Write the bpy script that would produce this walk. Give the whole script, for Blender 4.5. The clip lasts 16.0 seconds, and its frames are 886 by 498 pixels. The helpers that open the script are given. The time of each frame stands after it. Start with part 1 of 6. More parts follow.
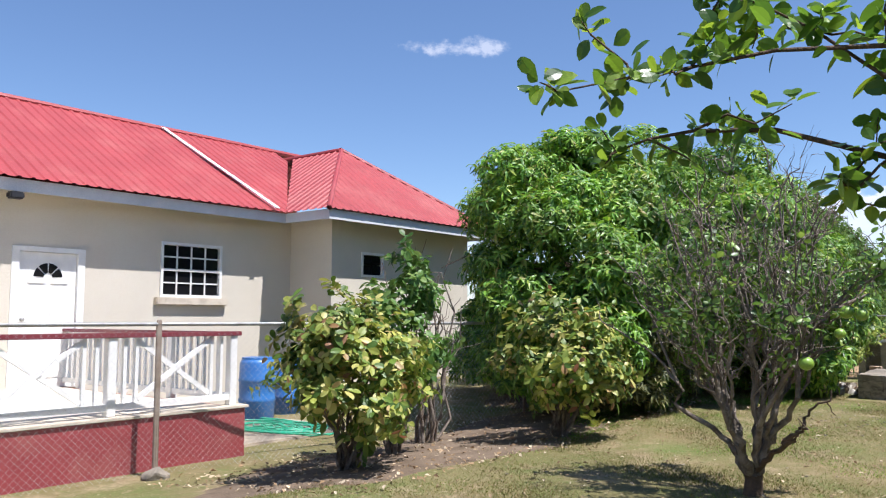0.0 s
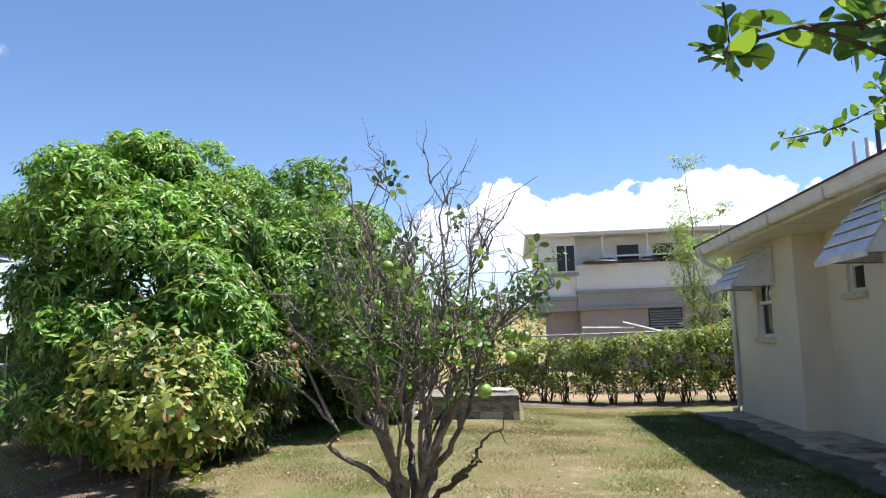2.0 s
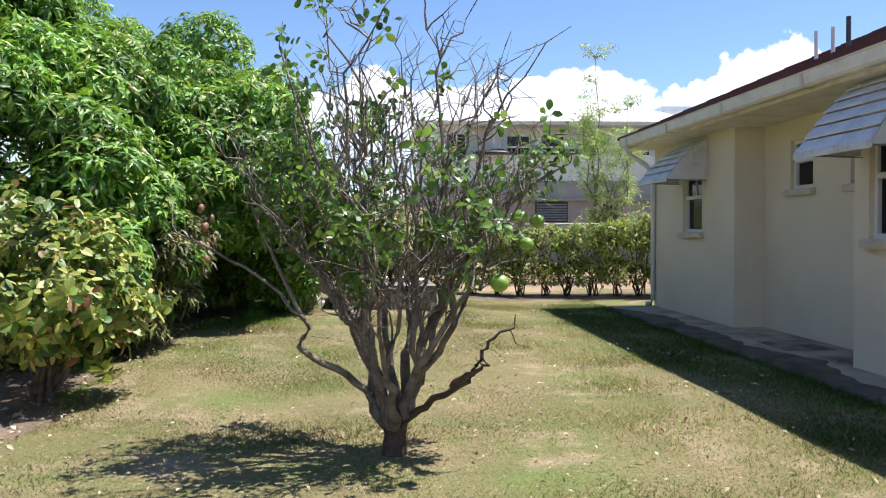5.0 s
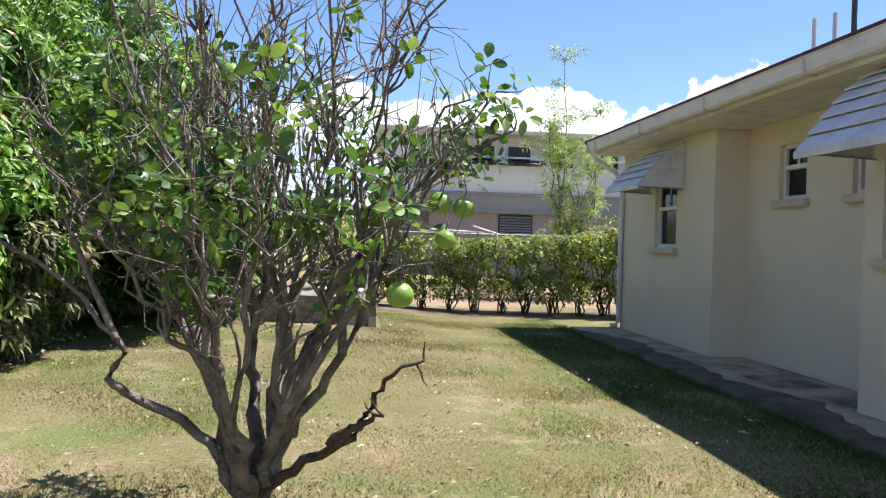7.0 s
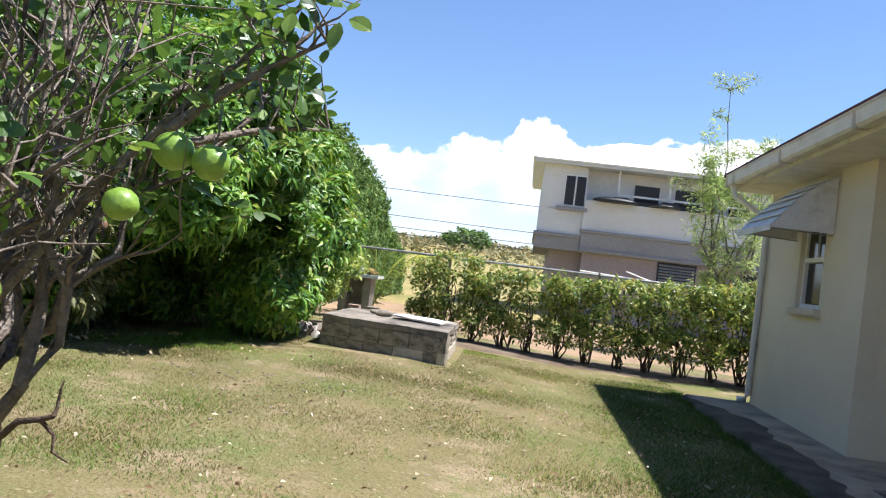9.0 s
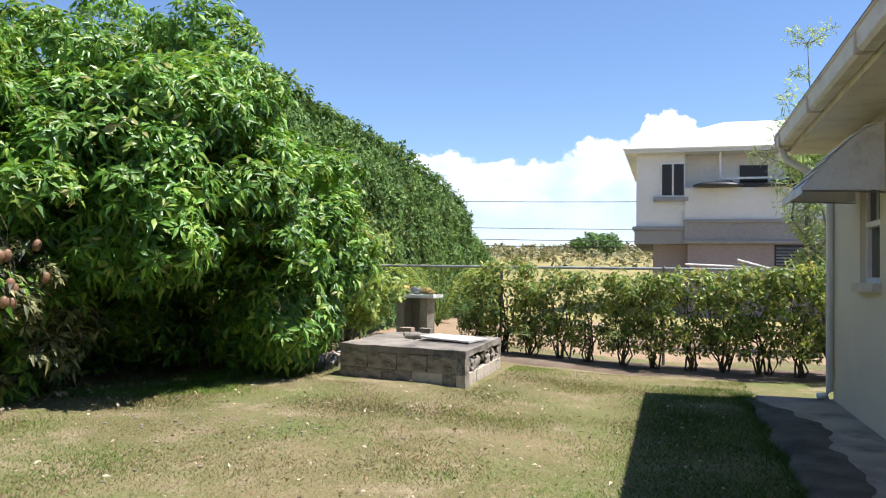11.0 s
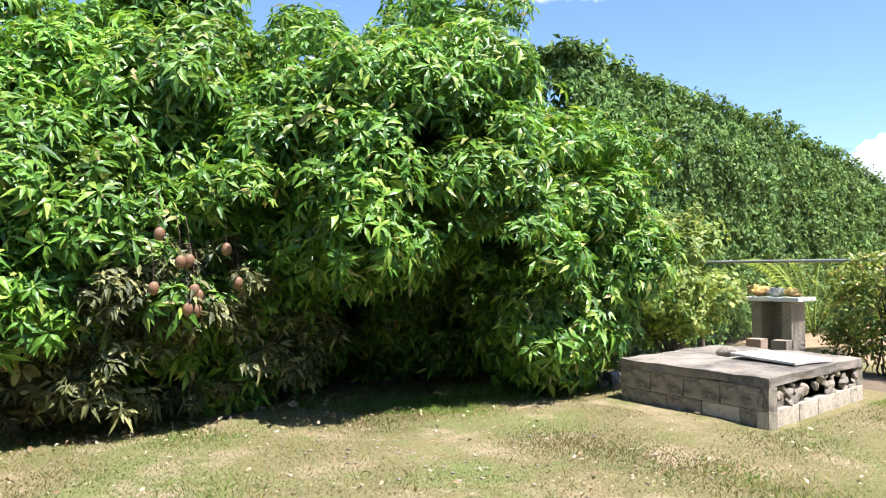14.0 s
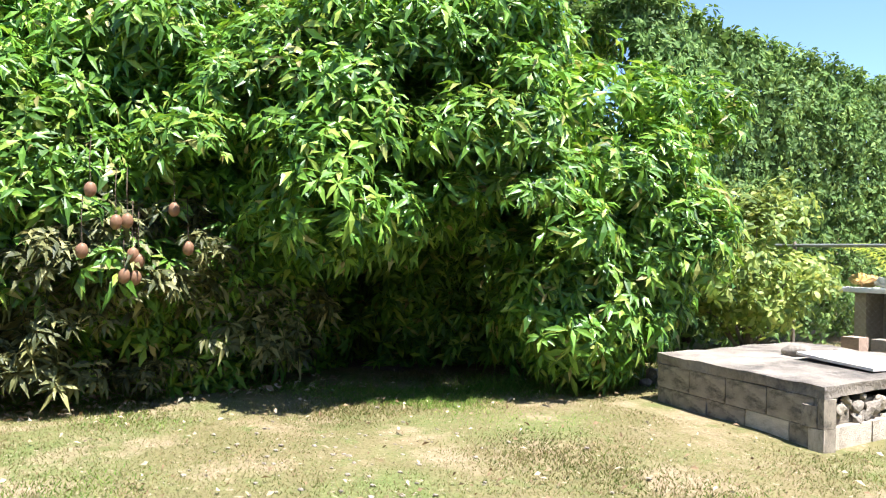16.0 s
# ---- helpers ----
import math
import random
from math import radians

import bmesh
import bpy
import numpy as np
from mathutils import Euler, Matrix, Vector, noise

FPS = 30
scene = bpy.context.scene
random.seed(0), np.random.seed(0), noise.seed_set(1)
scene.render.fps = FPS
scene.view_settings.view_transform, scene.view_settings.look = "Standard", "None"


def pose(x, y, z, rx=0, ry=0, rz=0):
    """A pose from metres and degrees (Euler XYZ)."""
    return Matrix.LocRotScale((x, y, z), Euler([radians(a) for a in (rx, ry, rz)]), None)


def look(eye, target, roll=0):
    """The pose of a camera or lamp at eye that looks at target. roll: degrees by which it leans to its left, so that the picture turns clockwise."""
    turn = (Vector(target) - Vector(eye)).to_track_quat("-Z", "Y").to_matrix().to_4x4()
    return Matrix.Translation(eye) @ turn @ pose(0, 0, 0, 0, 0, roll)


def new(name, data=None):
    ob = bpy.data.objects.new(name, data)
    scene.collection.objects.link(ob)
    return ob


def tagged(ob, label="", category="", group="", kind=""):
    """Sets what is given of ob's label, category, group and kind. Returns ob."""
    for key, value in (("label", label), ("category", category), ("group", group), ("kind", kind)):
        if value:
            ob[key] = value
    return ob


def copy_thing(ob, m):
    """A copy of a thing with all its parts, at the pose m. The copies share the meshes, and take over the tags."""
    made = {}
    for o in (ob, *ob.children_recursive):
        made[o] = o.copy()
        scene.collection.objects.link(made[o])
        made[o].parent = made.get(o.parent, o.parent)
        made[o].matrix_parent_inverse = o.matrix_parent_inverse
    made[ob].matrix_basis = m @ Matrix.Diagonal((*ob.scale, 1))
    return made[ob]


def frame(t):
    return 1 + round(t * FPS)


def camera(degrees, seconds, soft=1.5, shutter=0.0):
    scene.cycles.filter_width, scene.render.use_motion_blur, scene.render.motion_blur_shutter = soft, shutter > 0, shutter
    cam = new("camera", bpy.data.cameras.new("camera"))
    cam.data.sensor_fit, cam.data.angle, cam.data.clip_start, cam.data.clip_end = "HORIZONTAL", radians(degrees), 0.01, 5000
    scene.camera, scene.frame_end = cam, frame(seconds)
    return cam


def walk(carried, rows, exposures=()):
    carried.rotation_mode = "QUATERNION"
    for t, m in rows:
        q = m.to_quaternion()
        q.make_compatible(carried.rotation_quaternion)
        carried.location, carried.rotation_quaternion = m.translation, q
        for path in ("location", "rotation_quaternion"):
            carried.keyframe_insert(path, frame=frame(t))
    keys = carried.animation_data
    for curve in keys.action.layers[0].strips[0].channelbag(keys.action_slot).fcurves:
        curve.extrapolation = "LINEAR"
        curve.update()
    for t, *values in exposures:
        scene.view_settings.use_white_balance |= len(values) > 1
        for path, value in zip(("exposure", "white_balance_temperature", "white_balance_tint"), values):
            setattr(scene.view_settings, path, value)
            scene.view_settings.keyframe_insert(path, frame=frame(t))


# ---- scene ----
cam = camera(57.69, 16.0, 1.15)
PATH = [
    (0, (3.293, -1.258, 1.389), (0.812, 1.861, 1.732), 0.10),
    (0.5, (2.870, -1.122, 1.401), (0.778, 2.277, 1.665), -0.88),
    (1, (2.511, -0.854, 1.382), (0.823, 2.756, 1.732), -1.63),
    (1.5, (2.261, -0.696, 1.390), (1.370, 3.190, 1.717), -1.58),
    (2, (1.949, -0.513, 1.400), (1.616, 3.447, 1.859), -2.06),
    (2.5, (1.670, -0.306, 1.389), (2.360, 3.604, 1.872), -4.75),
    (3, (1.402, -0.076, 1.377), (2.611, 3.714, 1.793), -4.25),
    (3.5, (1.214, 0.215, 1.395), (1.818, 4.142, 1.858), -2.38),
    (4, (1.037, 0.300, 1.429), (1.139, 4.293, 1.650), -0.80),
    (4.5, (1.004, 0.401, 1.409), (0.918, 4.400, 1.393), -0.48),
    (5, (1.079, 0.471, 1.374), (1.400, 4.457, 1.273), -0.30),
    (5.2, (1.145, 0.582, 1.337), (1.716, 4.540, 1.230), -0.28),
    (7.3, (1.672, 2.158, 1.262), (2.086, 6.136, 1.271), 2.67),
    (7.5, (1.795, 2.355, 1.255), (2.076, 6.343, 1.392), 2.99),
    (8, (2.174, 2.636, 1.254), (2.246, 6.634, 1.379), 3.74),
    (8.5, (2.504, 2.917, 1.230), (2.229, 6.907, 1.292), 4.97),
    (8.7, (2.637, 3.083, 1.226), (2.309, 7.068, 1.310), 6.69),
    (10.8, (3.948, 4.326, 1.319), (2.842, 8.167, 1.480), 0.69),
    (11, (4.118, 4.417, 1.315), (3.021, 8.262, 1.442), 0.89),
    (11.5, (4.558, 4.691, 1.319), (3.593, 8.568, 1.513), 2.39),
    (12, (4.827, 4.825, 1.353), (3.196, 8.477, 1.358), 1.02),
    (12.5, (4.844, 5.329, 1.350), (2.726, 8.723, 1.374), 1.74),
    (13, (4.906, 5.797, 1.392), (2.470, 8.970, 1.370), 0.97),
    (13.5, (4.845, 6.218, 1.378), (2.127, 9.154, 1.375), -0.26),
    (14, (4.796, 6.724, 1.324), (1.891, 9.471, 1.437), -0.13),
    (14.5, (4.716, 7.170, 1.293), (1.516, 9.568, 1.389), 0.12),
    (15, (4.819, 7.556, 1.344), (1.700, 10.057, 1.449), 1.73),
    (15.5, (4.771, 7.938, 1.285), (1.641, 10.424, 1.429), 0.79),
    (16, (4.687, 8.179, 1.240), (1.387, 10.440, 1.267), 1.35),
]
walk(cam, [(t, look(e, a, r)) for t, e, a, r in PATH],
     [(t, s, 6080, 16) for t, s in ((0, 0.67), (0.5, 0.725), (1, 0.81), (1.5, 0.89), (3, 0.80), (5, 0.90), (8, 0.97), (11, 0.86), (13, 1.07), (14.5, 1.47), (16, 1.66))])

# ---- sky, sun ----
SUN_WAY = Vector((0.476, 0.05, 1.0)).normalized()
world = bpy.data.worlds.new("sky")
scene.world = world
world.use_nodes = True
wn = world.node_tree
sky = wn.nodes.new("ShaderNodeTexSky")
sky.sky_type = 'NISHITA'
sky.sun_disc = False
sky.sun_elevation = math.asin(SUN_WAY.z)
sky.sun_rotation = math.atan2(SUN_WAY.x, SUN_WAY.y)
sky.air_density, sky.dust_density, sky.ozone_density = 1.0, 0.0, 5.0
wn.links.new(sky.outputs[0], wn.nodes["Background"].inputs[0])
wn.nodes["Background"].inputs[1].default_value = 0.092
sun_data = bpy.data.lights.new("sun", "SUN")
sun_data.energy, sun_data.angle, sun_data.color = 5.0, radians(0.5), (1.0, 0.965, 0.90)
sun = new("sun", sun_data)
sun.matrix_world = look(SUN_WAY * 50, (0, 0, 0))

# ---- materials ----


def mat(name, col, col2=None, scale=8.0, rough=0.8, bump=0.15, detail=60.0, metal=0.0, spec=0.35, stain=None, stain_scale=1.2, stain_amt=0.5):
    """A surface of two colours mixed by coarse noise, a finer grain in value and bump, and stains with an outline of their own."""
    m = bpy.data.materials.new(name)
    m.use_nodes = True
    nt = m.node_tree
    b = nt.nodes["Principled BSDF"]
    tc = nt.nodes.new("ShaderNodeTexCoord")
    n1 = nt.nodes.new("ShaderNodeTexNoise")
    n1.inputs["Scale"].default_value, n1.inputs["Detail"].default_value = scale, 6
    n2 = nt.nodes.new("ShaderNodeTexNoise")
    n2.inputs["Scale"].default_value, n2.inputs["Detail"].default_value = detail, 4
    for n in (n1, n2):
        nt.links.new(tc.outputs["Object"], n.inputs["Vector"])
    col2 = col2 or tuple(c * 0.8 for c in col)
    mix = nt.nodes.new("ShaderNodeMixRGB")
    mix.inputs[1].default_value, mix.inputs[2].default_value = (*col, 1), (*col2, 1)
    r1 = nt.nodes.new("ShaderNodeValToRGB")
    r1.color_ramp.elements[0].position, r1.color_ramp.elements[1].position = 0.35, 0.68
    nt.links.new(n1.outputs["Fac"], r1.inputs[0])
    nt.links.new(r1.outputs[0], mix.inputs[0])
    out = mix.outputs[0]
    if stain:
        n3 = nt.nodes.new("ShaderNodeTexNoise")
        n3.inputs["Scale"].default_value, n3.inputs["Detail"].default_value, n3.inputs["Roughness"].default_value = stain_scale, 8, 0.7
        nt.links.new(tc.outputs["Object"], n3.inputs["Vector"])
        r3 = nt.nodes.new("ShaderNodeValToRGB")
        r3.color_ramp.elements[0].position, r3.color_ramp.elements[1].position = 0.5, 0.66
        r3.color_ramp.elements[1].color = (stain_amt,) * 3 + (1,)
        nt.links.new(n3.outputs["Fac"], r3.inputs[0])
        ms = nt.nodes.new("ShaderNodeMixRGB")
        ms.inputs[2].default_value = (*stain, 1)
        nt.links.new(r3.outputs[0], ms.inputs[0])
        nt.links.new(out, ms.inputs[1])
        out = ms.outputs[0]
    g = nt.nodes.new("ShaderNodeMixRGB")
    g.blend_type = 'OVERLAY'
    g.inputs[0].default_value = 0.3
    nt.links.new(out, g.inputs[1])
    nt.links.new(n2.outputs["Fac"], g.inputs[2])
    nt.links.new(g.outputs[0], b.inputs["Base Color"])
    b.inputs["Roughness"].default_value, b.inputs["Metallic"].default_value = rough, metal
    b.inputs["Specular IOR Level"].default_value = spec
    bp = nt.nodes.new("ShaderNodeBump")
    bp.inputs["Strength"].default_value, bp.inputs["Distance"].default_value = bump, 0.02
    nt.links.new(n2.outputs["Fac"], bp.inputs["Height"])
    nt.links.new(bp.outputs[0], b.inputs["Normal"])
    return m


def leaf_mat(name, cols, rough=0.45, thin=0.35, spec=0.4):
    """Leaves: a colour for each leaf from a ramp, some gloss, and light that comes through."""
    m = bpy.data.materials.new(name)
    m.use_nodes = True
    nt = m.node_tree
    b = nt.nodes["Principled BSDF"]
    geo = nt.nodes.new("ShaderNodeNewGeometry")
    ramp = nt.nodes.new("ShaderNodeValToRGB")
    el = ramp.color_ramp.elements
    while len(el) < len(cols):
        el.new(0.5)
    for i, (p, c) in enumerate(cols):
        el[i].position, el[i].color = p, (*c, 1)
    nt.links.new(geo.outputs["Random Per Island"], ramp.inputs[0])
    tc = nt.nodes.new("ShaderNodeTexCoord")
    n1 = nt.nodes.new("ShaderNodeTexNoise")
    n1.inputs["Scale"].default_value = 0.9
    nt.links.new(tc.outputs["Object"], n1.inputs["Vector"])
    hs = nt.nodes.new("ShaderNodeHueSaturation")
    mr = nt.nodes.new("ShaderNodeMapRange")
    mr.inputs[1].default_value, mr.inputs[2].default_value, mr.inputs[3].default_value, mr.inputs[4].default_value = 0.3, 0.7, 0.7, 1.3
    nt.links.new(n1.outputs["Fac"], mr.inputs[0])
    nt.links.new(mr.outputs[0], hs.inputs["Value"])
    nt.links.new(ramp.outputs[0], hs.inputs["Color"])
    nt.links.new(hs.outputs[0], b.inputs["Base Color"])
    b.inputs["Roughness"].default_value, b.inputs["Specular IOR Level"].default_value = rough, spec
    tr = nt.nodes.new("ShaderNodeBsdfTranslucent")
    hs2 = nt.nodes.new("ShaderNodeHueSaturation")
    hs2.inputs["Hue"].default_value, hs2.inputs["Value"].default_value, hs2.inputs["Saturation"].default_value = 0.48, 1.6, 1.05
    nt.links.new(hs.outputs[0], hs2.inputs["Color"])
    nt.links.new(hs2.outputs[0], tr.inputs[0])
    mx = nt.nodes.new("ShaderNodeMixShader")
    mx.inputs[0].default_value = thin
    nt.links.new(b.outputs[0], mx.inputs[1])
    nt.links.new(tr.outputs[0], mx.inputs[2])
    nt.links.new(mx.outputs[0], nt.nodes["Material Output"].inputs[0])
    return m


def plain(name, col, rough=0.5, metal=0.0, spec=0.5):
    m = bpy.data.materials.new(name)
    m.use_nodes = True
    b = m.node_tree.nodes["Principled BSDF"]
    b.inputs["Base Color"].default_value = (*col, 1)
    b.inputs["Roughness"].default_value, b.inputs["Metallic"].default_value = rough, metal
    b.inputs["Specular IOR Level"].default_value = spec
    return m


def ground_mat():
    """Dry lawn: straw, worn soil and greener patches, the greener ones more frequent in the moist shade of trees and house."""
    m = mat("lawn", (0.21, 0.168, 0.084), (0.14, 0.132, 0.052), 1.1, 0.95, 0.6, 45.0, spec=0.1)
    nt = m.node_tree
    over = [n for n in nt.nodes if n.type == 'MIX_RGB' and n.blend_type == 'OVERLAY'][0]
    over.inputs[0].default_value = 0.5
    src = over.inputs[1].links[0].from_socket
    tc = [n for n in nt.nodes if n.type == 'TEX_COORD'][0]
    last = src
    for scale, lo, hi, col in ((0.7, 0.49, 0.70, (0.13, 0.165, 0.05)), (1.9, 0.52, 0.66, (0.28, 0.22, 0.13)), (5.5, 0.56, 0.72, (0.12, 0.15, 0.045)), (14.0, 0.60, 0.70, (0.15, 0.10, 0.05)), (22.0, 0.60, 0.66, (0.36, 0.29, 0.19))):
        n = nt.nodes.new("ShaderNodeTexNoise")
        n.inputs["Scale"].default_value, n.inputs["Detail"].default_value, n.inputs["Roughness"].default_value = scale, 9, 0.65
        nt.links.new(tc.outputs["Object"], n.inputs["Vector"])
        r = nt.nodes.new("ShaderNodeValToRGB")
        r.color_ramp.elements[0].position, r.color_ramp.elements[1].position = lo, hi
        nt.links.new(n.outputs["Fac"], r.inputs[0])
        x = nt.nodes.new("ShaderNodeMixRGB")
        x.inputs[2].default_value = (*col, 1)
        nt.links.new(r.outputs[0], x.inputs[0])
        nt.links.new(last, x.inputs[1])
        last = x.outputs[0]
    nt.links.new(last, over.inputs[1])
    return m


M_LAWN = ground_mat()
# Greener grass beside the house, with shade mixed into its colour.
M_SHADEGRASS = leaf_mat("shade_toned_grass", [(0.0, (0.030, 0.075, 0.014)), (0.7, (0.065, 0.125, 0.022)), (1.0, (0.14, 0.16, 0.05))], 0.8, 0.35, 0.1)
M_GRASS = leaf_mat("dry_grass", [(0.0, (0.075, 0.115, 0.025)), (0.4, (0.14, 0.15, 0.046)), (0.75, (0.215, 0.18, 0.083)), (1.0, (0.36, 0.30, 0.175))], 0.8, 0.62, 0.1)
M_GREENGRASS = leaf_mat("green_grass", [(0.0, (0.07, 0.17, 0.025)), (0.6, (0.14, 0.25, 0.045)), (1.0, (0.30, 0.33, 0.10))], 0.7, 0.5, 0.15)
M_DIRT = mat("bare_soil", (0.13, 0.095, 0.065), (0.21, 0.16, 0.115), 3.0, 0.95, 0.8, 40, spec=0.1)
M_FIELD = mat("dry_field", (0.36, 0.28, 0.12), (0.22, 0.21, 0.07), 0.25, 0.95, 0.5, 8, spec=0.1)
M_WALL = mat("cream_wall_paint", (0.72, 0.65, 0.50), (0.68, 0.61, 0.465), 1.4, 0.85, 0.12, 90, spec=0.25, stain=(0.60, 0.54, 0.42), stain_scale=0.9, stain_amt=0.35)
M_SILL = mat("pale_sill_paint", (0.62, 0.55, 0.44), (0.56, 0.49, 0.39), 6, 0.8, 0.15, 90, stain=(0.3, 0.24, 0.17), stain_scale=5, stain_amt=0.4)
M_NWALL = mat("beige_wall_paint", (0.62, 0.57, 0.475), (0.58, 0.53, 0.44), 1.2, 0.85, 0.1, 80, spec=0.25)
M_WHITE = mat("white_paint", (0.80, 0.79, 0.76), (0.72, 0.71, 0.67), 5, 0.55, 0.08, 70, spec=0.4)
M_FASCIA = mat("weathered_fascia", (0.78, 0.73, 0.63), (0.70, 0.65, 0.55), 3, 0.6, 0.08, 60, stain=(0.42, 0.34, 0.25), stain_scale=3, stain_amt=0.4)
M_NFASCIA = mat("pale_grey_fascia", (0.62, 0.64, 0.66), (0.55, 0.57, 0.60), 3, 0.6, 0.08, 60)
M_ROOFRED = mat("red_metal_roof", (0.36, 0.058, 0.058), (0.31, 0.05, 0.05), 1.3, 0.5, 0.08, 30, spec=0.5, stain=(0.42, 0.12, 0.105), stain_scale=0.8, stain_amt=0.6)
M_SHINGLE = mat("brown_shingle", (0.13, 0.045, 0.035), (0.09, 0.035, 0.03), 6, 0.9, 0.5, 50)
M_DECK = mat("red_oxide_paint", (0.30, 0.055, 0.06), (0.26, 0.045, 0.05), 2.5, 0.7, 0.15, 60, stain=(0.36, 0.13, 0.11), stain_scale=2, stain_amt=0.5)
M_RAILRED = plain("dark_red_rail_paint", (0.19, 0.03, 0.04), 0.5)
M_CONC = mat("weathered_concrete", (0.31, 0.27, 0.215), (0.19, 0.165, 0.13), 3.5, 0.9, 0.7, 45, spec=0.2, stain=(0.06, 0.055, 0.05), stain_scale=2.2, stain_amt=0.85)
M_BLOCK = mat("mouldy_block", (0.36, 0.31, 0.235), (0.22, 0.19, 0.145), 3.0, 0.95, 0.5, 50, spec=0.15, stain=(0.06, 0.055, 0.045), stain_scale=2.2, stain_amt=0.9)
M_PALEBLOCK = mat("pale_bare_block", (0.58, 0.51, 0.40), (0.46, 0.40, 0.31), 4.0, 0.95, 0.6, 45, spec=0.15, stain=(0.2, 0.17, 0.13), stain_scale=3.0, stain_amt=0.5)
M_MOULD = mat("black_mould_crust", (0.085, 0.074, 0.056), (0.17, 0.145, 0.105), 3.0, 0.95, 0.6, 40, spec=0.1)
M_APRON = mat("apron_concrete", (0.45, 0.375, 0.275), (0.29, 0.24, 0.18), 2.2, 0.9, 0.35, 50, stain=(0.08, 0.07, 0.06), stain_scale=0.9, stain_amt=0.95)
M_ALU = mat("aluminium_awning", (0.70, 0.69, 0.67), (0.60, 0.58, 0.55), 3, 0.55, 0.06, 40, metal=0.1, stain=(0.35, 0.28, 0.2), stain_scale=3, stain_amt=0.4)
M_GALV = mat("galvanised_steel", (0.42, 0.42, 0.40), (0.30, 0.29, 0.27), 8, 0.5, 0.1, 60, metal=0.6)
M_POST = mat("rusty_fence_post", (0.30, 0.25, 0.20), (0.20, 0.15, 0.11), 8, 0.6, 0.2, 60, metal=0.3)
M_WIRE = mat("chain_link_wire", (0.55, 0.55, 0.53), (0.42, 0.40, 0.37), 10, 0.5, 0.0, 60, metal=0.15)
M_PVC = plain("white_pvc", (0.72, 0.71, 0.68), 0.45)
M_DARKPIPE = plain("dark_pipe", (0.05, 0.055, 0.06), 0.5)
M_BLUE = mat("blue_plastic", (0.035, 0.17, 0.45), (0.03, 0.13, 0.38), 4, 0.4, 0.03, 40, spec=0.5)
M_HOSE = plain("green_hose", (0.03, 0.33, 0.19), 0.4)
M_BARK = mat("grey_bark", (0.25, 0.205, 0.165), (0.11, 0.088, 0.07), 9, 0.9, 0.9, 50, spec=0.15, stain=(0.36, 0.33, 0.28), stain_scale=7, stain_amt=0.6)
M_DARKBARK = mat("brown_bark", (0.12, 0.085, 0.06), (0.07, 0.05, 0.035), 8, 0.9, 0.9, 50, spec=0.15)
M_MANGO = leaf_mat("mango_leaves", [(0.0, (0.042, 0.112, 0.014)), (0.4, (0.104, 0.235, 0.025)), (0.75, (0.182, 0.345, 0.036)), (0.94, (0.32, 0.42, 0.07)), (1.0, (0.36, 0.30, 0.12))], 0.42, 0.27, 0.45)
M_OLDLEAF = leaf_mat("old_mango_leaves", [(0.0, (0.06, 0.075, 0.03)), (0.5, (0.12, 0.13, 0.05)), (0.85, (0.24, 0.24, 0.09)), (1.0, (0.46, 0.44, 0.18))], 0.5, 0.3, 0.35)
M_MANGOFRUIT = mat("mango_skin", (0.26, 0.12, 0.075), (0.20, 0.14, 0.065), 6, 0.5, 0.05, 40)
M_BUSH = leaf_mat("yellowing_bush_leaves", [(0.0, (0.055, 0.115, 0.02)), (0.35, (0.14, 0.22, 0.035)), (0.7, (0.33, 0.36, 0.07)), (0.93, (0.50, 0.46, 0.15)), (1.0, (0.26, 0.11, 0.06))], 0.45, 0.25)
M_PALE = leaf_mat("pale_bush_leaves", [(0.0, (0.09, 0.15, 0.03)), (0.5, (0.20, 0.28, 0.055)), (1.0, (0.40, 0.44, 0.12))], 0.5, 0.35)
M_GREENBUSH = leaf_mat("green_bush_leaves", [(0.0, (0.05, 0.12, 0.02)), (0.6, (0.10, 0.21, 0.04)), (1.0, (0.21, 0.29, 0.08))], 0.45, 0.3)
M_HEDGE = leaf_mat("hedge_leaves", [(0.0, (0.06, 0.115, 0.022)), (0.45, (0.16, 0.24, 0.045)), (0.85, (0.36, 0.40, 0.09)), (1.0, (0.36, 0.25, 0.09))], 0.4, 0.35)
M_FICUS = leaf_mat("dark_ficus_leaves", [(0.0, (0.065, 0.1235, 0.0312)), (0.7, (0.1235, 0.2145, 0.052)), (1.0, (0.221, 0.312, 0.078))], 0.55, 0.2, 0.2)
M_CITRUS = leaf_mat("citrus_leaves", [(0.0, (0.045, 0.12, 0.018)), (0.6, (0.11, 0.23, 0.028)), (1.0, (0.25, 0.39, 0.045))], 0.35, 0.45, 0.5)
M_OLDCITRUS = leaf_mat("dull_citrus_leaves", [(0.0, (0.04, 0.10, 0.018)), (0.6, (0.09, 0.18, 0.03)), (1.0, (0.20, 0.31, 0.06))], 0.38, 0.4, 0.5)
M_LIME = mat("green_fruit_skin", (0.17, 0.31, 0.035), (0.25, 0.37, 0.05), 6, 0.4, 0.1, 90, spec=0.5)
M_REDLEAF = leaf_mat("dark_red_leaves", [(0.0, (0.032, 0.012, 0.012)), (0.6, (0.07, 0.020, 0.020)), (1.0, (0.13, 0.05, 0.035))], 0.4, 0.4)
M_FEATHER = leaf_mat("feathery_leaves", [(0.0, (0.17, 0.26, 0.08)), (1.0, (0.38, 0.47, 0.18))], 0.6, 0.5)
M_FARLEAF = leaf_mat("far_scrub_leaves", [(0.0, (0.09, 0.105, 0.045)), (0.5, (0.21, 0.20, 0.085)), (1.0, (0.36, 0.30, 0.14))], 0.8, 0.2)
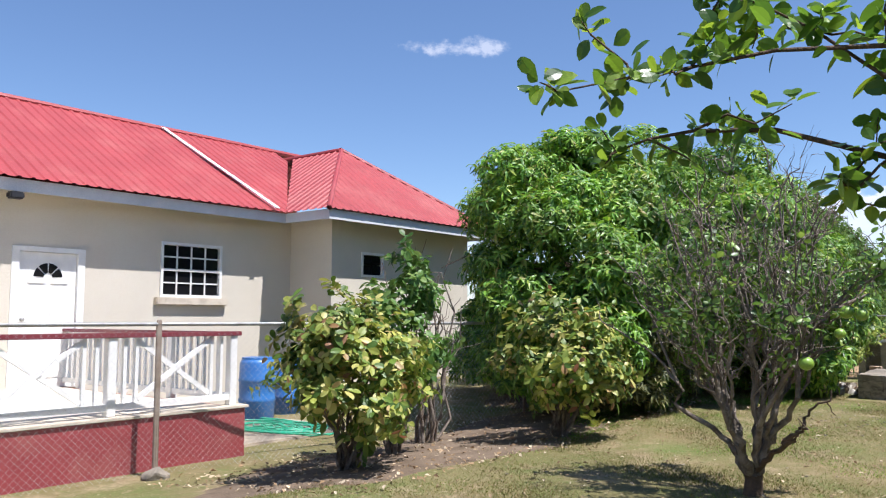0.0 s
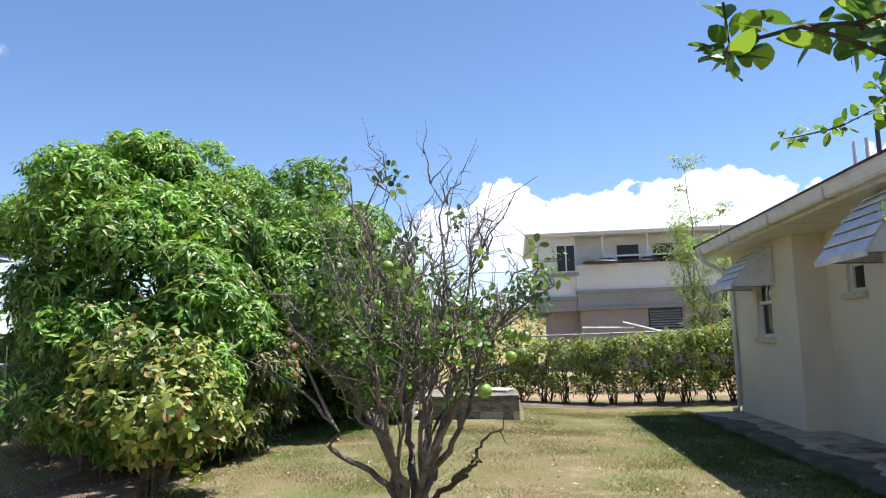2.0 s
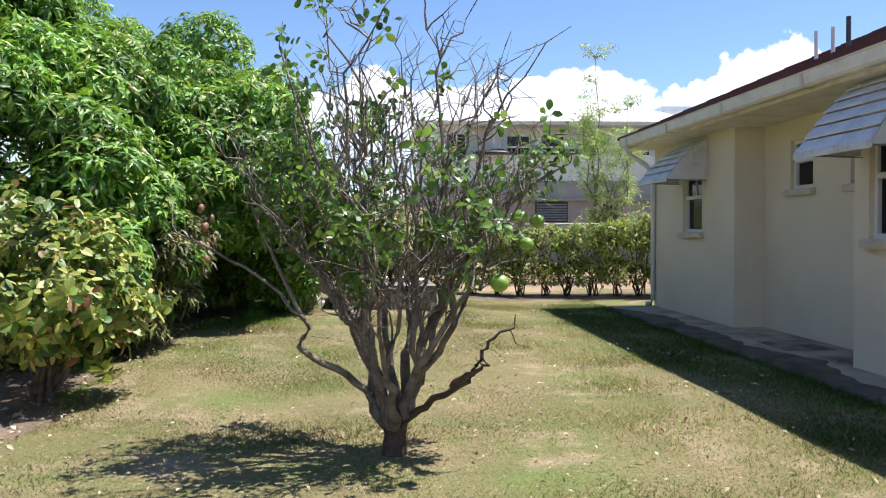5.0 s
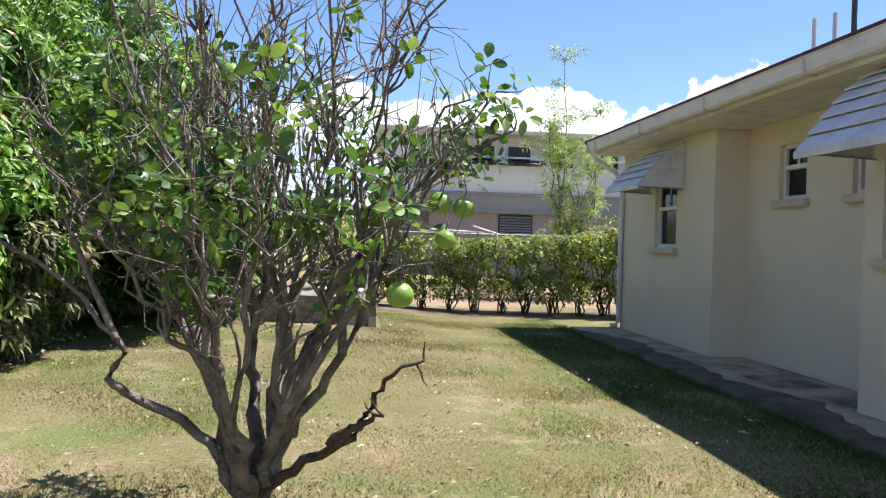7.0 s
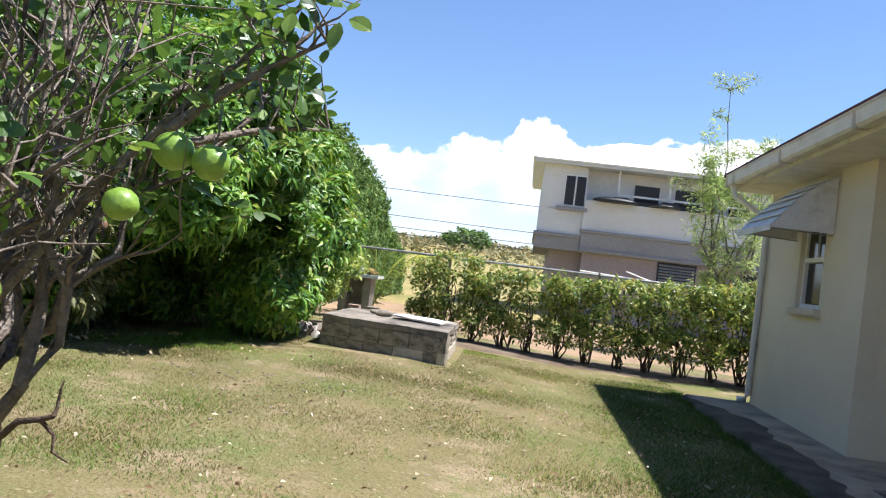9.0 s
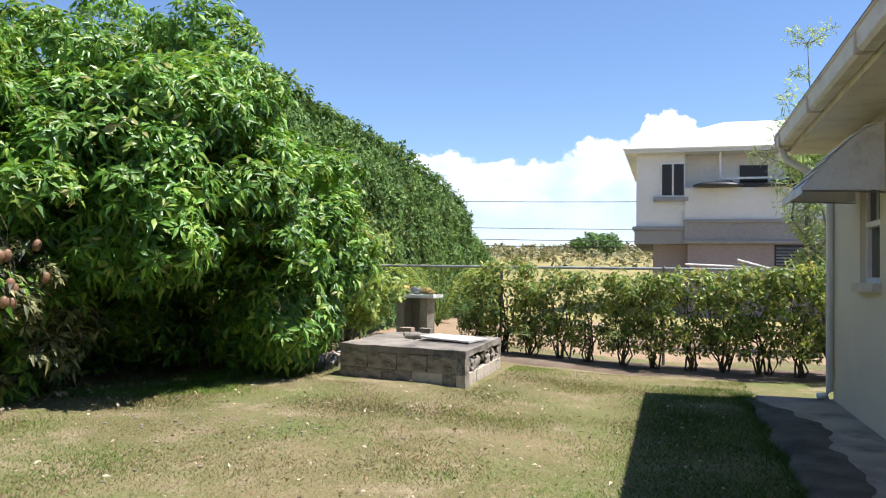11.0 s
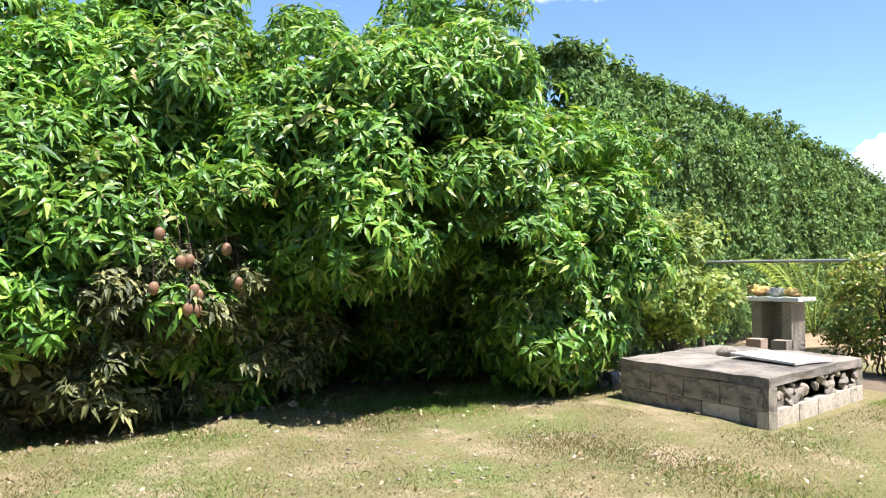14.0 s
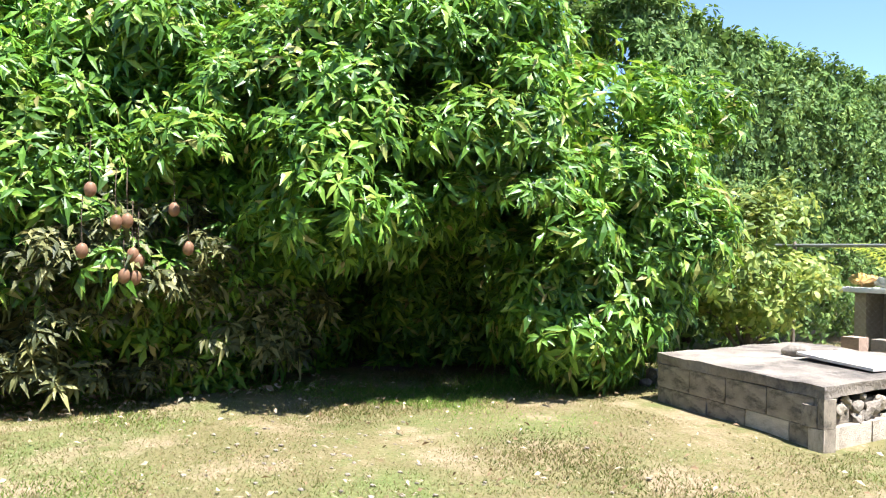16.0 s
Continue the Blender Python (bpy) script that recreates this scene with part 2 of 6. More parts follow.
M_LITTER = leaf_mat("dead_leaves", [(0.0, (0.17, 0.11, 0.06)), (0.5, (0.33, 0.23, 0.13)), (1.0, (0.58, 0.50, 0.36))], 0.8, 0.1, 0.1)
M_GLASS = plain("dark_window_glass", (0.010, 0.010, 0.011), 0.12, 0.0, 0.25)
M_BLDWHITE = mat("white_render_wall", (0.70, 0.69, 0.66), (0.64, 0.63, 0.60), 0.7, 0.85, 0.05, 20, stain=(0.45, 0.43, 0.40), stain_scale=0.6, stain_amt=0.25)
M_BLDGREY = mat("grey_band_paint", (0.30, 0.29, 0.29), (0.26, 0.25, 0.25), 1, 0.85, 0.05, 20)
M_BLDMAUVE = mat("mauve_wall_paint", (0.33, 0.27, 0.27), (0.29, 0.235, 0.235), 1, 0.85, 0.05, 20)
M_BLDROOF = mat("white_roof_coating", (0.82, 0.82, 0.81), (0.76, 0.76, 0.75), 1, 0.6, 0.05, 20)
M_BLACK = plain("black_metal", (0.02, 0.02, 0.022), 0.5)
M_YELLOW = mat("yellow_plastic", (0.62, 0.45, 0.12), (0.55, 0.30, 0.12), 5, 0.5, 0.1, 30)
M_BOARD = mat("pale_board", (0.62, 0.58, 0.50), (0.5, 0.46, 0.40), 4, 0.8, 0.2, 40)
M_RUBBLE = mat("broken_masonry", (0.42, 0.30, 0.22), (0.30, 0.22, 0.17), 5, 0.95, 0.6, 30)
M_CABLE = plain("black_cable", (0.03, 0.03, 0.035), 0.6)

# ---- building helpers ----
ORG = {}


def link_mesh(name, me, material, parent, centre):
    ob = new(name, me)
    if not me.materials:
        me.materials.append(material)
    if parent is not None:
        ob.parent = parent
        ob.location = Vector(centre) - ORG[parent.name]
    else:
        ob.location = centre
    ORG[ob.name] = Vector(centre)
    return ob


def part(name, bm, material, parent=None, label="", smooth=False):
    """One bmesh, in world places, as one mesh object under a thing or a part."""
    pts = [v.co for v in bm.verts]
    lo = Vector([min(p[k] for p in pts) for k in range(3)])
    hi = Vector([max(p[k] for p in pts) for k in range(3)])
    c = (lo + hi) / 2
    c.z = lo.z
    bmesh.ops.translate(bm, verts=bm.verts, vec=-c)
    me = bpy.data.meshes.new(name)
    bm.to_mesh(me)
    bm.free()
    if smooth:
        me.polygons.foreach_set("use_smooth", [True] * len(me.polygons))
    ob = link_mesh(name, me, material, parent, c)
    if label:
        ob["label"] = label
    return ob


def array_part(name, verts, faces, material, parent=None, label="", smooth=False):
    """A mesh from arrays of world places and triangles or quads."""
    verts = np.asarray(verts, float)
    faces = np.asarray(faces, int)
    c = np.array([*(verts.min(0) + verts.max(0))[:2] / 2, verts[:, 2].min()])
    me = bpy.data.meshes.new(name)
    k = faces.shape[1]
    me.vertices.add(len(verts))
    me.vertices.foreach_set("co", (verts - c).astype(np.float32).ravel())
    me.loops.add(faces.size)
    me.loops.foreach_set("vertex_index", faces.astype(np.int32).ravel())
    me.polygons.add(len(faces))
    me.polygons.foreach_set("loop_start", np.arange(0, faces.size, k, dtype=np.int32))
    me.polygons.foreach_set("use_smooth", np.full(len(faces), smooth))
    me.update(calc_edges=True)
    ob = link_mesh(name, me, material, parent, c)
    if label:
        ob["label"] = label
    return ob


def thing(name, x, y, z, label, category, group="", kind=""):
    ob = new(name)
    ob.location = (x, y, z)
    ob.empty_display_size = 0.1
    ORG[ob.name] = Vector((x, y, z))
    return tagged(ob, label, category, group, kind)


def box_into(bm, x0, x1, y0, y1, z0, z1, bevel=0.0, m=None):
    mm = Matrix.Translation(((x0 + x1) / 2, (y0 + y1) / 2, (z0 + z1) / 2)) @ Matrix.Diagonal((x1 - x0, y1 - y0, z1 - z0, 1))
    got = bmesh.ops.create_cube(bm, size=1, matrix=(m @ mm) if m else mm)["verts"]
    if bevel:
        edges = list({e for v in got for e in v.link_edges})
        bmesh.ops.bevel(bm, geom=edges, offset=bevel, segments=2, affect='EDGES')
    return bm


def bx(x0, x1, y0, y1, z0, z1, bevel=0.0, m=None):
    return box_into(bmesh.new(), x0, x1, y0, y1, z0, z1, bevel, m)


def poly_prism(points, thick):
    """A flat plate from world corners, thickened along its normal (downwards for a roof)."""
    bm = bmesh.new()
    f = bm.faces.new([bm.verts.new(p) for p in points])
    f.normal_update()
    n = f.normal.copy()
    r = bmesh.ops.extrude_face_region(bm, geom=[f])
    bmesh.ops.translate(bm, verts=[v for v in r["geom"] if isinstance(v, bmesh.types.BMVert)], vec=n * thick)
    bmesh.ops.recalc_face_normals(bm, faces=bm.faces)
    return bm


def wall_with_openings(x0, x1, y0, y1, z0, z1, openings):
    """A wall along y, with openings (ya, yb, za, zb) that go right through it."""
    bm = bmesh.new()
    at = y0
    for ya, yb, za, zb in sorted(openings):
        box_into(bm, x0, x1, at, ya, z0, z1)
        box_into(bm, x0, x1, ya, yb, z0, za)
        box_into(bm, x0, x1, ya, yb, zb, z1)
        at = yb
    box_into(bm, x0, x1, at, y1, z0, z1)
    bmesh.ops.remove_doubles(bm, verts=bm.verts, dist=1e-5)
    return bm


def tube(points, radii, sides=6):
    """Arrays of a tapered tube through points."""
    pts = np.array([list(p) for p in points], float)
    radii = np.broadcast_to(np.asarray(radii, float), (len(pts),))
    tang = np.gradient(pts, axis=0)
    tang /= np.linalg.norm(tang, axis=1)[:, None] + 1e-9
    ref = np.where(np.abs(tang[:, 2:3]) > 0.9, [[1.0, 0, 0]], [[0, 0, 1.0]])
    u = np.cross(tang, ref)
    u /= np.linalg.norm(u, axis=1)[:, None] + 1e-9
    v = np.cross(tang, u)
    a = np.arange(sides) * 2 * np.pi / sides
    ring = pts[:, None] + radii[:, None, None] * (np.cos(a)[None, :, None] * u[:, None] + np.sin(a)[None, :, None] * v[:, None])
    n = len(pts)
    i, j = np.meshgrid(np.arange(n - 1), np.arange(sides), indexing="ij")
    k = (j + 1) % sides
    faces = np.stack([i * sides + j, i * sides + k, (i + 1) * sides + k, (i + 1) * sides + j], -1).reshape(-1, 4)
    return ring.reshape(-1, 3), faces


def join_arrays(items):
    vs, fs, n = [], [], 0
    for v, f in items:
        vs.append(v)
        fs.append(np.asarray(f) + n)
        n += len(v)
    return np.concatenate(vs), np.concatenate(fs)


def smoothstep(v, a, b):
    t = np.clip((np.asarray(v, float) - a) / (b - a), 0, 1)
    return t * t * (3 - 2 * t)


def ground_z(x, y):
    """The lie of the lawn: a little higher by the mango tree, falling away to the neighbour's plot."""
    x, y = np.asarray(x, float), np.asarray(y, float)
    up = 0.11 * smoothstep(y, 6, 11) * (1 - smoothstep(x, 1.2, 4.0)) * (1 - smoothstep(y, 30, 60))
    down = 0.28 * smoothstep(-x, 1.0, 4.4) * (1 - smoothstep(y, 7, 11))
    hill = 6.5 * smoothstep(y, 46, 190)
    return up - down + hill


def gz(x, y):
    return float(ground_z(x, y))


# ---- foliage ----
def curve_through(points, n):
    """A smooth line through a few given places."""
    p = np.array([list(q) for q in points], float)
    k = np.concatenate([[2 * p[0] - p[1]], p, [2 * p[-1] - p[-2]]])
    out = []
    for i in range(1, len(k) - 2):
        for t in np.linspace(0, 1, n, endpoint=False):
            a, b, c, d = k[i - 1], k[i], k[i + 1], k[i + 2]
            out.append(0.5 * (2 * b + (c - a) * t + (2 * a - 5 * b + 4 * c - d) * t ** 2 + (3 * b - a - 3 * c + d) * t ** 3))
    return np.array(out + [p[-1]])


def rosette(rng, n, length, width, low, high, stem=0.0):
    """n folded leaves round an axis along z, each tilted between low and high degrees above the level; drooping tips."""
    vs, fs = [], []
    for i in range(n):
        az = 2 * np.pi * (i / n) + rng.uniform(-0.5, 0.5)
        el = np.radians(rng.uniform(low, high))
        L, W = length * rng.uniform(0.75, 1.2), width * rng.uniform(0.8, 1.15)
        out = np.array([np.cos(az) * np.cos(el), np.sin(az) * np.cos(el), np.sin(el)])
        side = np.array([-np.sin(az), np.cos(az), 0]) * np.cos(roll := rng.uniform(-0.6, 0.6)) + np.array([0, 0, np.sin(roll)])
        base = out * stem * L + np.array([0, 0, rng.uniform(-0.15, 0.15) * length])
        mid = base + out * L * 0.45
        tip = base + out * L + np.array([0, 0, -0.28 * L])
        fold = np.array([0, 0, -0.10 * W])
        k = len(vs)
        vs += [base, mid + side * W / 2, mid + fold, mid - side * W / 2, tip]
        fs += [(k, k + 2, k + 1), (k, k + 3, k + 2), (k + 1, k + 2, k + 4), (k + 2, k + 3, k + 4)]
    return np.array(vs), np.array(fs)


def fine_rosette(rng, n, length, width, low, high, stem=0.0):
    """As rosette, with rounder leaves for what stands near the walk."""
    vs, fs = [], []
    rows = ((0.16, 0.55), (0.40, 1.0), (0.66, 0.95), (0.87, 0.58))
    for i in range(n):
        az = 2 * np.pi * (i / n) + rng.uniform(-0.5, 0.5)
        el = np.radians(rng.uniform(low, high))
        L, W = length * rng.uniform(0.7, 1.2), width * rng.uniform(0.8, 1.15)
        out = np.array([np.cos(az) * np.cos(el), np.sin(az) * np.cos(el), np.sin(el)])
        turn = rng.uniform(-0.6, 0.6)
        side = np.array([-np.sin(az) * np.cos(turn), np.cos(az) * np.cos(turn), np.sin(turn)])
        base = out * stem * L + np.array([0, 0, rng.uniform(-0.15, 0.15) * length])
        k = len(vs)
        vs.append(base)
        for q, w in rows:
            c = base + out * L * q + np.array([0, 0, -0.22 * L * q * q])
            vs += [c + side * W * w / 2 + [0, 0, 0.06 * W], c, c - side * W * w / 2 + [0, 0, 0.06 * W]]
        vs.append(base + out * L + np.array([0, 0, -0.24 * L]))
        fs += [(k, k + 2, k + 1), (k, k + 3, k + 2)]
        for j in range(len(rows) - 1):
            a = k + 1 + 3 * j
            fs += [(a, a + 1, a + 4), (a, a + 4, a + 3), (a + 1, a + 2, a + 5), (a + 1, a + 5, a + 4)]
        a = k + 1 + 3 * (len(rows) - 1)
        fs += [(a, a + 1, a + 3), (a + 1, a + 2, a + 3)]
    return np.array(vs), np.array(fs)


def scatter(rng, shapes, places, axes, sizes):
    """Copies of small shapes at places, their z along axes, turned at random."""
    places, axes = np.asarray(places, float), np.asarray(axes, float)
    axes = axes / (np.linalg.norm(axes, axis=1)[:, None] + 1e-9)
    pick = rng.integers(0, len(shapes), len(places))
    out = []
    for s, (v, f) in enumerate(shapes):
        who = np.where(pick == s)[0]
        if not len(who):
            continue
        z = axes[who]
        r = rng.normal(size=(len(who), 3))
        x = np.cross(r, z)
        x /= np.linalg.norm(x, axis=1)[:, None] + 1e-9
        y = np.cross(z, x)
        sz = sizes[who][:, None, None]
        w = (v[None, :, 0:1] * x[:, None] + v[None, :, 1:2] * y[:, None] + v[None, :, 2:3] * z[:, None]) * sz + places[who][:, None]
        ff = f[None] + (np.arange(len(who)) * len(v))[:, None, None]
        out.append((w.reshape(-1, 3), ff.reshape(-1, f.shape[1])))
    return join_arrays(out)


def lumps(rng, lobes, per_lobe, size):
    """Billows on the skin of big lobes (cx, cy, cz, rx, ry, rz, lowest)."""
    out = []
    for cx, cy, cz, rx, ry, rz, low in lobes:
        d = rng.normal(size=(per_lobe * 3, 3))
        d /= np.linalg.norm(d, axis=1)[:, None]
        n = 0
        for q in d:
            p = np.array([cx, cy, cz]) + q * np.array([rx, ry, rz]) * rng.uniform(0.68, 1.04)
            if p[2] < low or n >= per_lobe:
                continue
            if any(((p[0] - o[0]) / o[3]) ** 2 + ((p[1] - o[1]) / o[4]) ** 2 + ((p[2] - o[2]) / o[5]) ** 2 < 0.45 for o in lobes if o[:3] != (cx, cy, cz)):
                continue
            r = rng.uniform(0.5, 1.4) * size
            out.append((*p, r * 1.15, r * 1.15, r * 0.85, *q))
            n += 1
    return out


def skin(rng, lump, density, out_only=True):
    """Places and outward axes on the skin of billows; outer sides only."""
    P, A = [], []
    for cx, cy, cz, rx, ry, rz, qx, qy, qz in lump:
        n = max(4, int(4 * np.pi * rx * ry * density * 0.6))
        d = rng.normal(size=(n, 3))
        d /= np.linalg.norm(d, axis=1)[:, None]
        d = d[(d @ np.array([qx, qy, qz]) > -0.25) & (d[:, 2] > -0.75)] if out_only else d
        P.append(np.array([cx, cy, cz]) + d * np.array([rx, ry, rz]) * rng.uniform(0.7, 1.05, (len(d), 1)))
        A.append(d)
    return np.concatenate(P), np.concatenate(A)


def bent(rng, a, b, n=5, wobble=0.08, sag=0.0):
    """Points from a to b along a slightly crooked line."""
    a, b = np.array(a, float), np.array(b, float)
    t = np.linspace(0, 1, n)[:, None]
    p = a + (b - a) * t
    w = rng.normal(size=(n, 3)) * wobble * np.linalg.norm(b - a)
    w[0] = 0
    w[-1] *= 0.3
    p += w
    p[:, 2] += sag * np.sin(np.pi * t[:, 0])
    return p

# ---- ground ----
def build_ground():
    xs = np.concatenate([[-2500, -600, -150, -60, -30, -18], np.arange(-12, 9.1, 0.3), [12, 18, 30, 60, 150, 600, 2500]])
    ys = np.concatenate([[-2500, -600, -150, -60, -20], np.arange(-6, 19.1, 0.3), [22, 25, 28, 34, 40, 46, 52, 60, 70, 80, 95, 110, 130, 150, 175, 200, 300, 600, 2500]])
    X, Y = np.meshgrid(xs, ys, indexing="ij")
    Z = ground_z(X, Y)
    for i in range(len(xs)):
        for j in range(len(ys)):
            if abs(X[i, j]) < 15 and -8 < Y[i, j] < 22:
                Z[i, j] += 0.018 * noise.noise(Vector((X[i, j] * 1.1, Y[i, j] * 1.1, 0)))
    v = np.stack([X, Y, Z], -1).reshape(-1, 3)
    a, b = len(xs), len(ys)
    i, j = np.meshgrid(np.arange(a - 1), np.arange(b - 1), indexing="ij")
    k = i * b + j
    f = np.stack([k, k + b, k + b + 1, k + 1], -1).reshape(-1, 4)
    ob = array_part("ground", v, f, M_LAWN, smooth=True)
    return tagged(ob, "dry patchy lawn with worn soil and straw-coloured grass", "lawn", kind="structure")


ground = build_ground()


def sheet(name, outline, lift, material, label, category, steps=14):
    """A ragged patch laid a little above the ground; outline gives centre and half sizes."""
    cx, cy, rx, ry = outline
    rng = np.random.default_rng(int(abs(cx * 131 + cy * 17)))
    vs, fs = [(cx, cy, gz(cx, cy) + lift)], []
    n = 48
    wob = 1 + 0.22 * np.convolve(rng.normal(size=n + 8), np.ones(5) / 5, "same")[4:4 + n]
    for r in range(1, steps + 1):
        for k in range(n):
            a = 2 * math.pi * k / n
            q = r / steps * wob[k]
            x, y = cx + rx * q * math.cos(a), cy + ry * q * math.sin(a)
            vs.append((x, y, gz(x, y) + lift * (1 - (r / steps) ** 6 * 1.6) + 0.012 * noise.noise(Vector((x * 3, y * 3, 1)))))
    for k in range(n):
        fs.append((0, 1 + k, 1 + (k + 1) % n, 1 + (k + 1) % n))
    fs = [f[:3] for f in fs]
    for r in range(steps - 1):
        for k in range(n):
            a, b = 1 + r * n + k, 1 + r * n + (k + 1) % n
            fs += [(a, a + n, b + n), (a, b + n, b)]
    return tagged(array_part(name, vs, fs, material, smooth=True), label, category, kind="structure")


sheet("soil_patch", (-2.75, 6.3, 1.45, 3.4), 0.03, M_DIRT, "bare brown soil and leaf litter under the bushes", "soil")
sheet("soil_patch", (-3.75, 12.2, 1.9, 3.2), 0.03, M_DIRT, "bare dark soil beneath the mango tree", "soil")
sheet("soil_strip", (4.2, 16.35, 5.2, 0.85), 0.03, M_DIRT, "strip of bare brown soil under the hedge", "soil")
sheet("dry_field", (0, 88, 75, 60), 0.12, M_FIELD, "dry yellow field beyond the boundary fence", "field")
sheet("dry_ground", (3.5, 22.4, 11, 5.2), 0.035, mat("sandy_ground", (0.36, 0.245, 0.15), (0.27, 0.19, 0.11), 1.5, 0.95, 0.5, 20, spec=0.1), "bare sandy ground behind the boundary fence", "ground")


# ---- the owner's house ----
FAR_X, REC_X, NEAR_X = 5.78, 6.20, 5.56


def hung_window(parent, x, y0, y1, z0, z1, cols, rows_top, rows_low):
    """A white sash window set in a wall that faces -x: outer frame, two sashes with glazing bars, panes, and a sill."""
    win = part("window", wall_with_openings(x + 0.05, x + 0.11, y0, y1, z0, z1, [(y0 + 0.045, y1 - 0.045, z0 + 0.045, z1 - 0.045)]), M_WHITE, parent, "white sash window")
    zm = z0 + (z1 - z0) * 0.58
    part("meeting_rail", bx(x + 0.035, x + 0.10, y0 + 0.046, y1 - 0.046, zm - 0.025, zm + 0.025, 0.004), M_WHITE, win)
    for za, zb, rows, dx in ((zm + 0.026, z1 - 0.046, rows_top, 0.0), (z0 + 0.046, zm - 0.026, rows_low, 0.012)):
        if za < zm:
            cols = 1
        w = (y1 - y0 - 0.092) / cols
        h = (zb - za) / rows
        for c in range(cols):
            for r in range(rows):
                ya, zc = y0 + 0.046 + c * w, za + r * h
                part("pane", bx(x + 0.075 + dx, x + 0.081 + dx, ya + 0.006, ya + w - 0.006, zc + 0.006, zc + h - 0.006), M_GLASS, win)
        for c in range(1, cols):
            ya = y0 + 0.046 + c * w
            part("glazing_bar", bx(x + 0.058 + dx, x + 0.09 + dx, ya - 0.009, ya + 0.009, za, zb), M_WHITE, win)
        for r in range(1, rows):
            part("glazing_bar", bx(x + 0.059 + dx, x + 0.089 + dx, y0 + 0.046, y1 - 0.046, za + r * h - 0.009, za + r * h + 0.009), M_WHITE, win)
    part("sill", bx(x - 0.07, x + 0.05, y0 - 0.07, y1 + 0.07, z0 - 0.085, z0 - 0.002, 0.012), M_SILL, win, "cream painted concrete sill")
    part("room_behind", bx(x + 0.19, x + 0.21, y0 - 0.1, y1 + 0.1, z0 - 0.1, z1 + 0.1), M_BLACK, win, "dark room behind the glass")
    return win


def build_house():
    house = thing("house", 8.5, 6, 0, "cream single-storey house with window awnings and brown roof", "house")
    t = 0.18
    zt = 2.78
    part("wall", wall_with_openings(FAR_X, FAR_X + t, 10.78, 13.86, -0.1, zt, [(11.85, 12.58, 1.30, 2.20)]), M_WALL, house)
    part("wall", wall_with_openings(REC_X, REC_X + t, 7.55, 10.96, -0.1, zt, [(9.60, 10.12, 1.84, 2.44), (8.35, 8.84, 1.84, 2.44)]), M_WALL, house)
    part("wall", wall_with_openings(NEAR_X, NEAR_X + t, -4.5, 7.73, -0.1, zt, [(6.75, 7.50, 1.26, 2.25)]), M_WALL, house)
    part("wall", bx(FAR_X + t, REC_X + 0.001, 10.78, 10.96, -0.1, zt), M_WALL, house)
    part("wall", bx(NEAR_X + t, REC_X + 0.001, 7.55, 7.73, -0.1, zt), M_WALL, house)
    part("wall", bx(FAR_X + t, 12.5, 13.68, 13.86, -0.1, zt), M_WALL, house)
    part("wall", bx(12.32, 12.5, -4.5, 13.68, -0.1, zt), M_WALL, house)
    part("wall", bx(NEAR_X + t, 12.32, -4.5, -4.32, -0.1, zt), M_WALL, house)
    hung_window(house, FAR_X, 11.85, 12.58, 1.30, 2.20, 2, 1, 1)
    hung_window(house, REC_X, 9.60, 10.12, 1.84, 2.44, 2, 1, 1)
    hung_window(house, REC_X, 8.35, 8.84, 1.84, 2.44, 2, 1, 1)
    hung_window(house, NEAR_X, 6.75, 7.50, 1.26, 2.25, 3, 1, 1)
    # eaves: soffit, fascia, gutter in lengths with joints, outlet
    part("soffit", bx(5.36, 12.9, -4.9, 13.98, 2.70, 2.735), M_FASCIA, house, "cream boarded soffit")
    part("fascia", bx(5.335, 5.36, -4.9, 13.98, 2.70, 2.86), M_FASCIA, house)
    part("fascia", bx(5.36, 12.9, 13.98, 14.005, 2.70, 2.86), M_FASCIA, house)
    y = -4.9
    while y < 13.9:
        y2 = min(y + 1.85, 13.93)
        bm = bmesh.new()
        prof = [(5.33, 2.875), (5.33, 2.75), (5.315, 2.735), (5.24, 2.735), (5.215, 2.76), (5.205, 2.865), (5.19, 2.875), (5.19, 2.882), (5.214, 2.882), (5.226, 2.77), (5.245, 2.747), (5.31, 2.747), (5.32, 2.758), (5.32, 2.875)]
        a = [bm.verts.new((px, y + 0.004, pz)) for px, pz in prof]
        b = [bm.verts.new((px, y2 - 0.004, pz)) for px, pz in prof]
        for k in range(len(prof)):
            k2 = (k + 1) % len(prof)
            bm.faces.new((a[k], a[k2], b[k2], b[k]))
        bm.faces.new(a)
        bm.faces.new(b[::-1])
        bmesh.ops.recalc_face_normals(bm, faces=bm.faces)
        part("gutter_length", bm, M_FASCIA, house)
        part("gutter_joint", bx(5.198, 5.332, y2 - 0.03, y2 + 0.03, 2.727, 2.88, 0.008), M_SILL, house, "stained gutter joint bracket")
        y = y2
    v, f = tube([(5.26, 13.80, 2.74), (5.30, 13.80, 2.62), (5.60, 13.80, 2.44), (5.70, 13.81, 2.32), (5.735, 13.81, 2.2), (5.735, 13.81, 0.14), (5.71, 13.83, 0.085), (5.62, 13.86, 0.075)], 0.038, 10)
    array_part("downpipe", v, f, M_PVC, house, "white plastic downpipe", True)
    # hip roof of brown shingle, in courses
    ex0, ex1, ey0, ey1, ez = 5.21, 13.05, -5.05, 14.13, 2.90
    rise = math.tan(radians(23))
    mid = (ex0 + ex1) / 2
    half = mid - ex0
    zr = ez + half * rise
    A, B, C, D = (ex0, ey0, ez), (ex1, ey0, ez), (ex1, ey1, ez), (ex0, ey1, ez)
    R0, R1 = (mid, ey0 + half, zr), (mid, ey1 - half, zr)
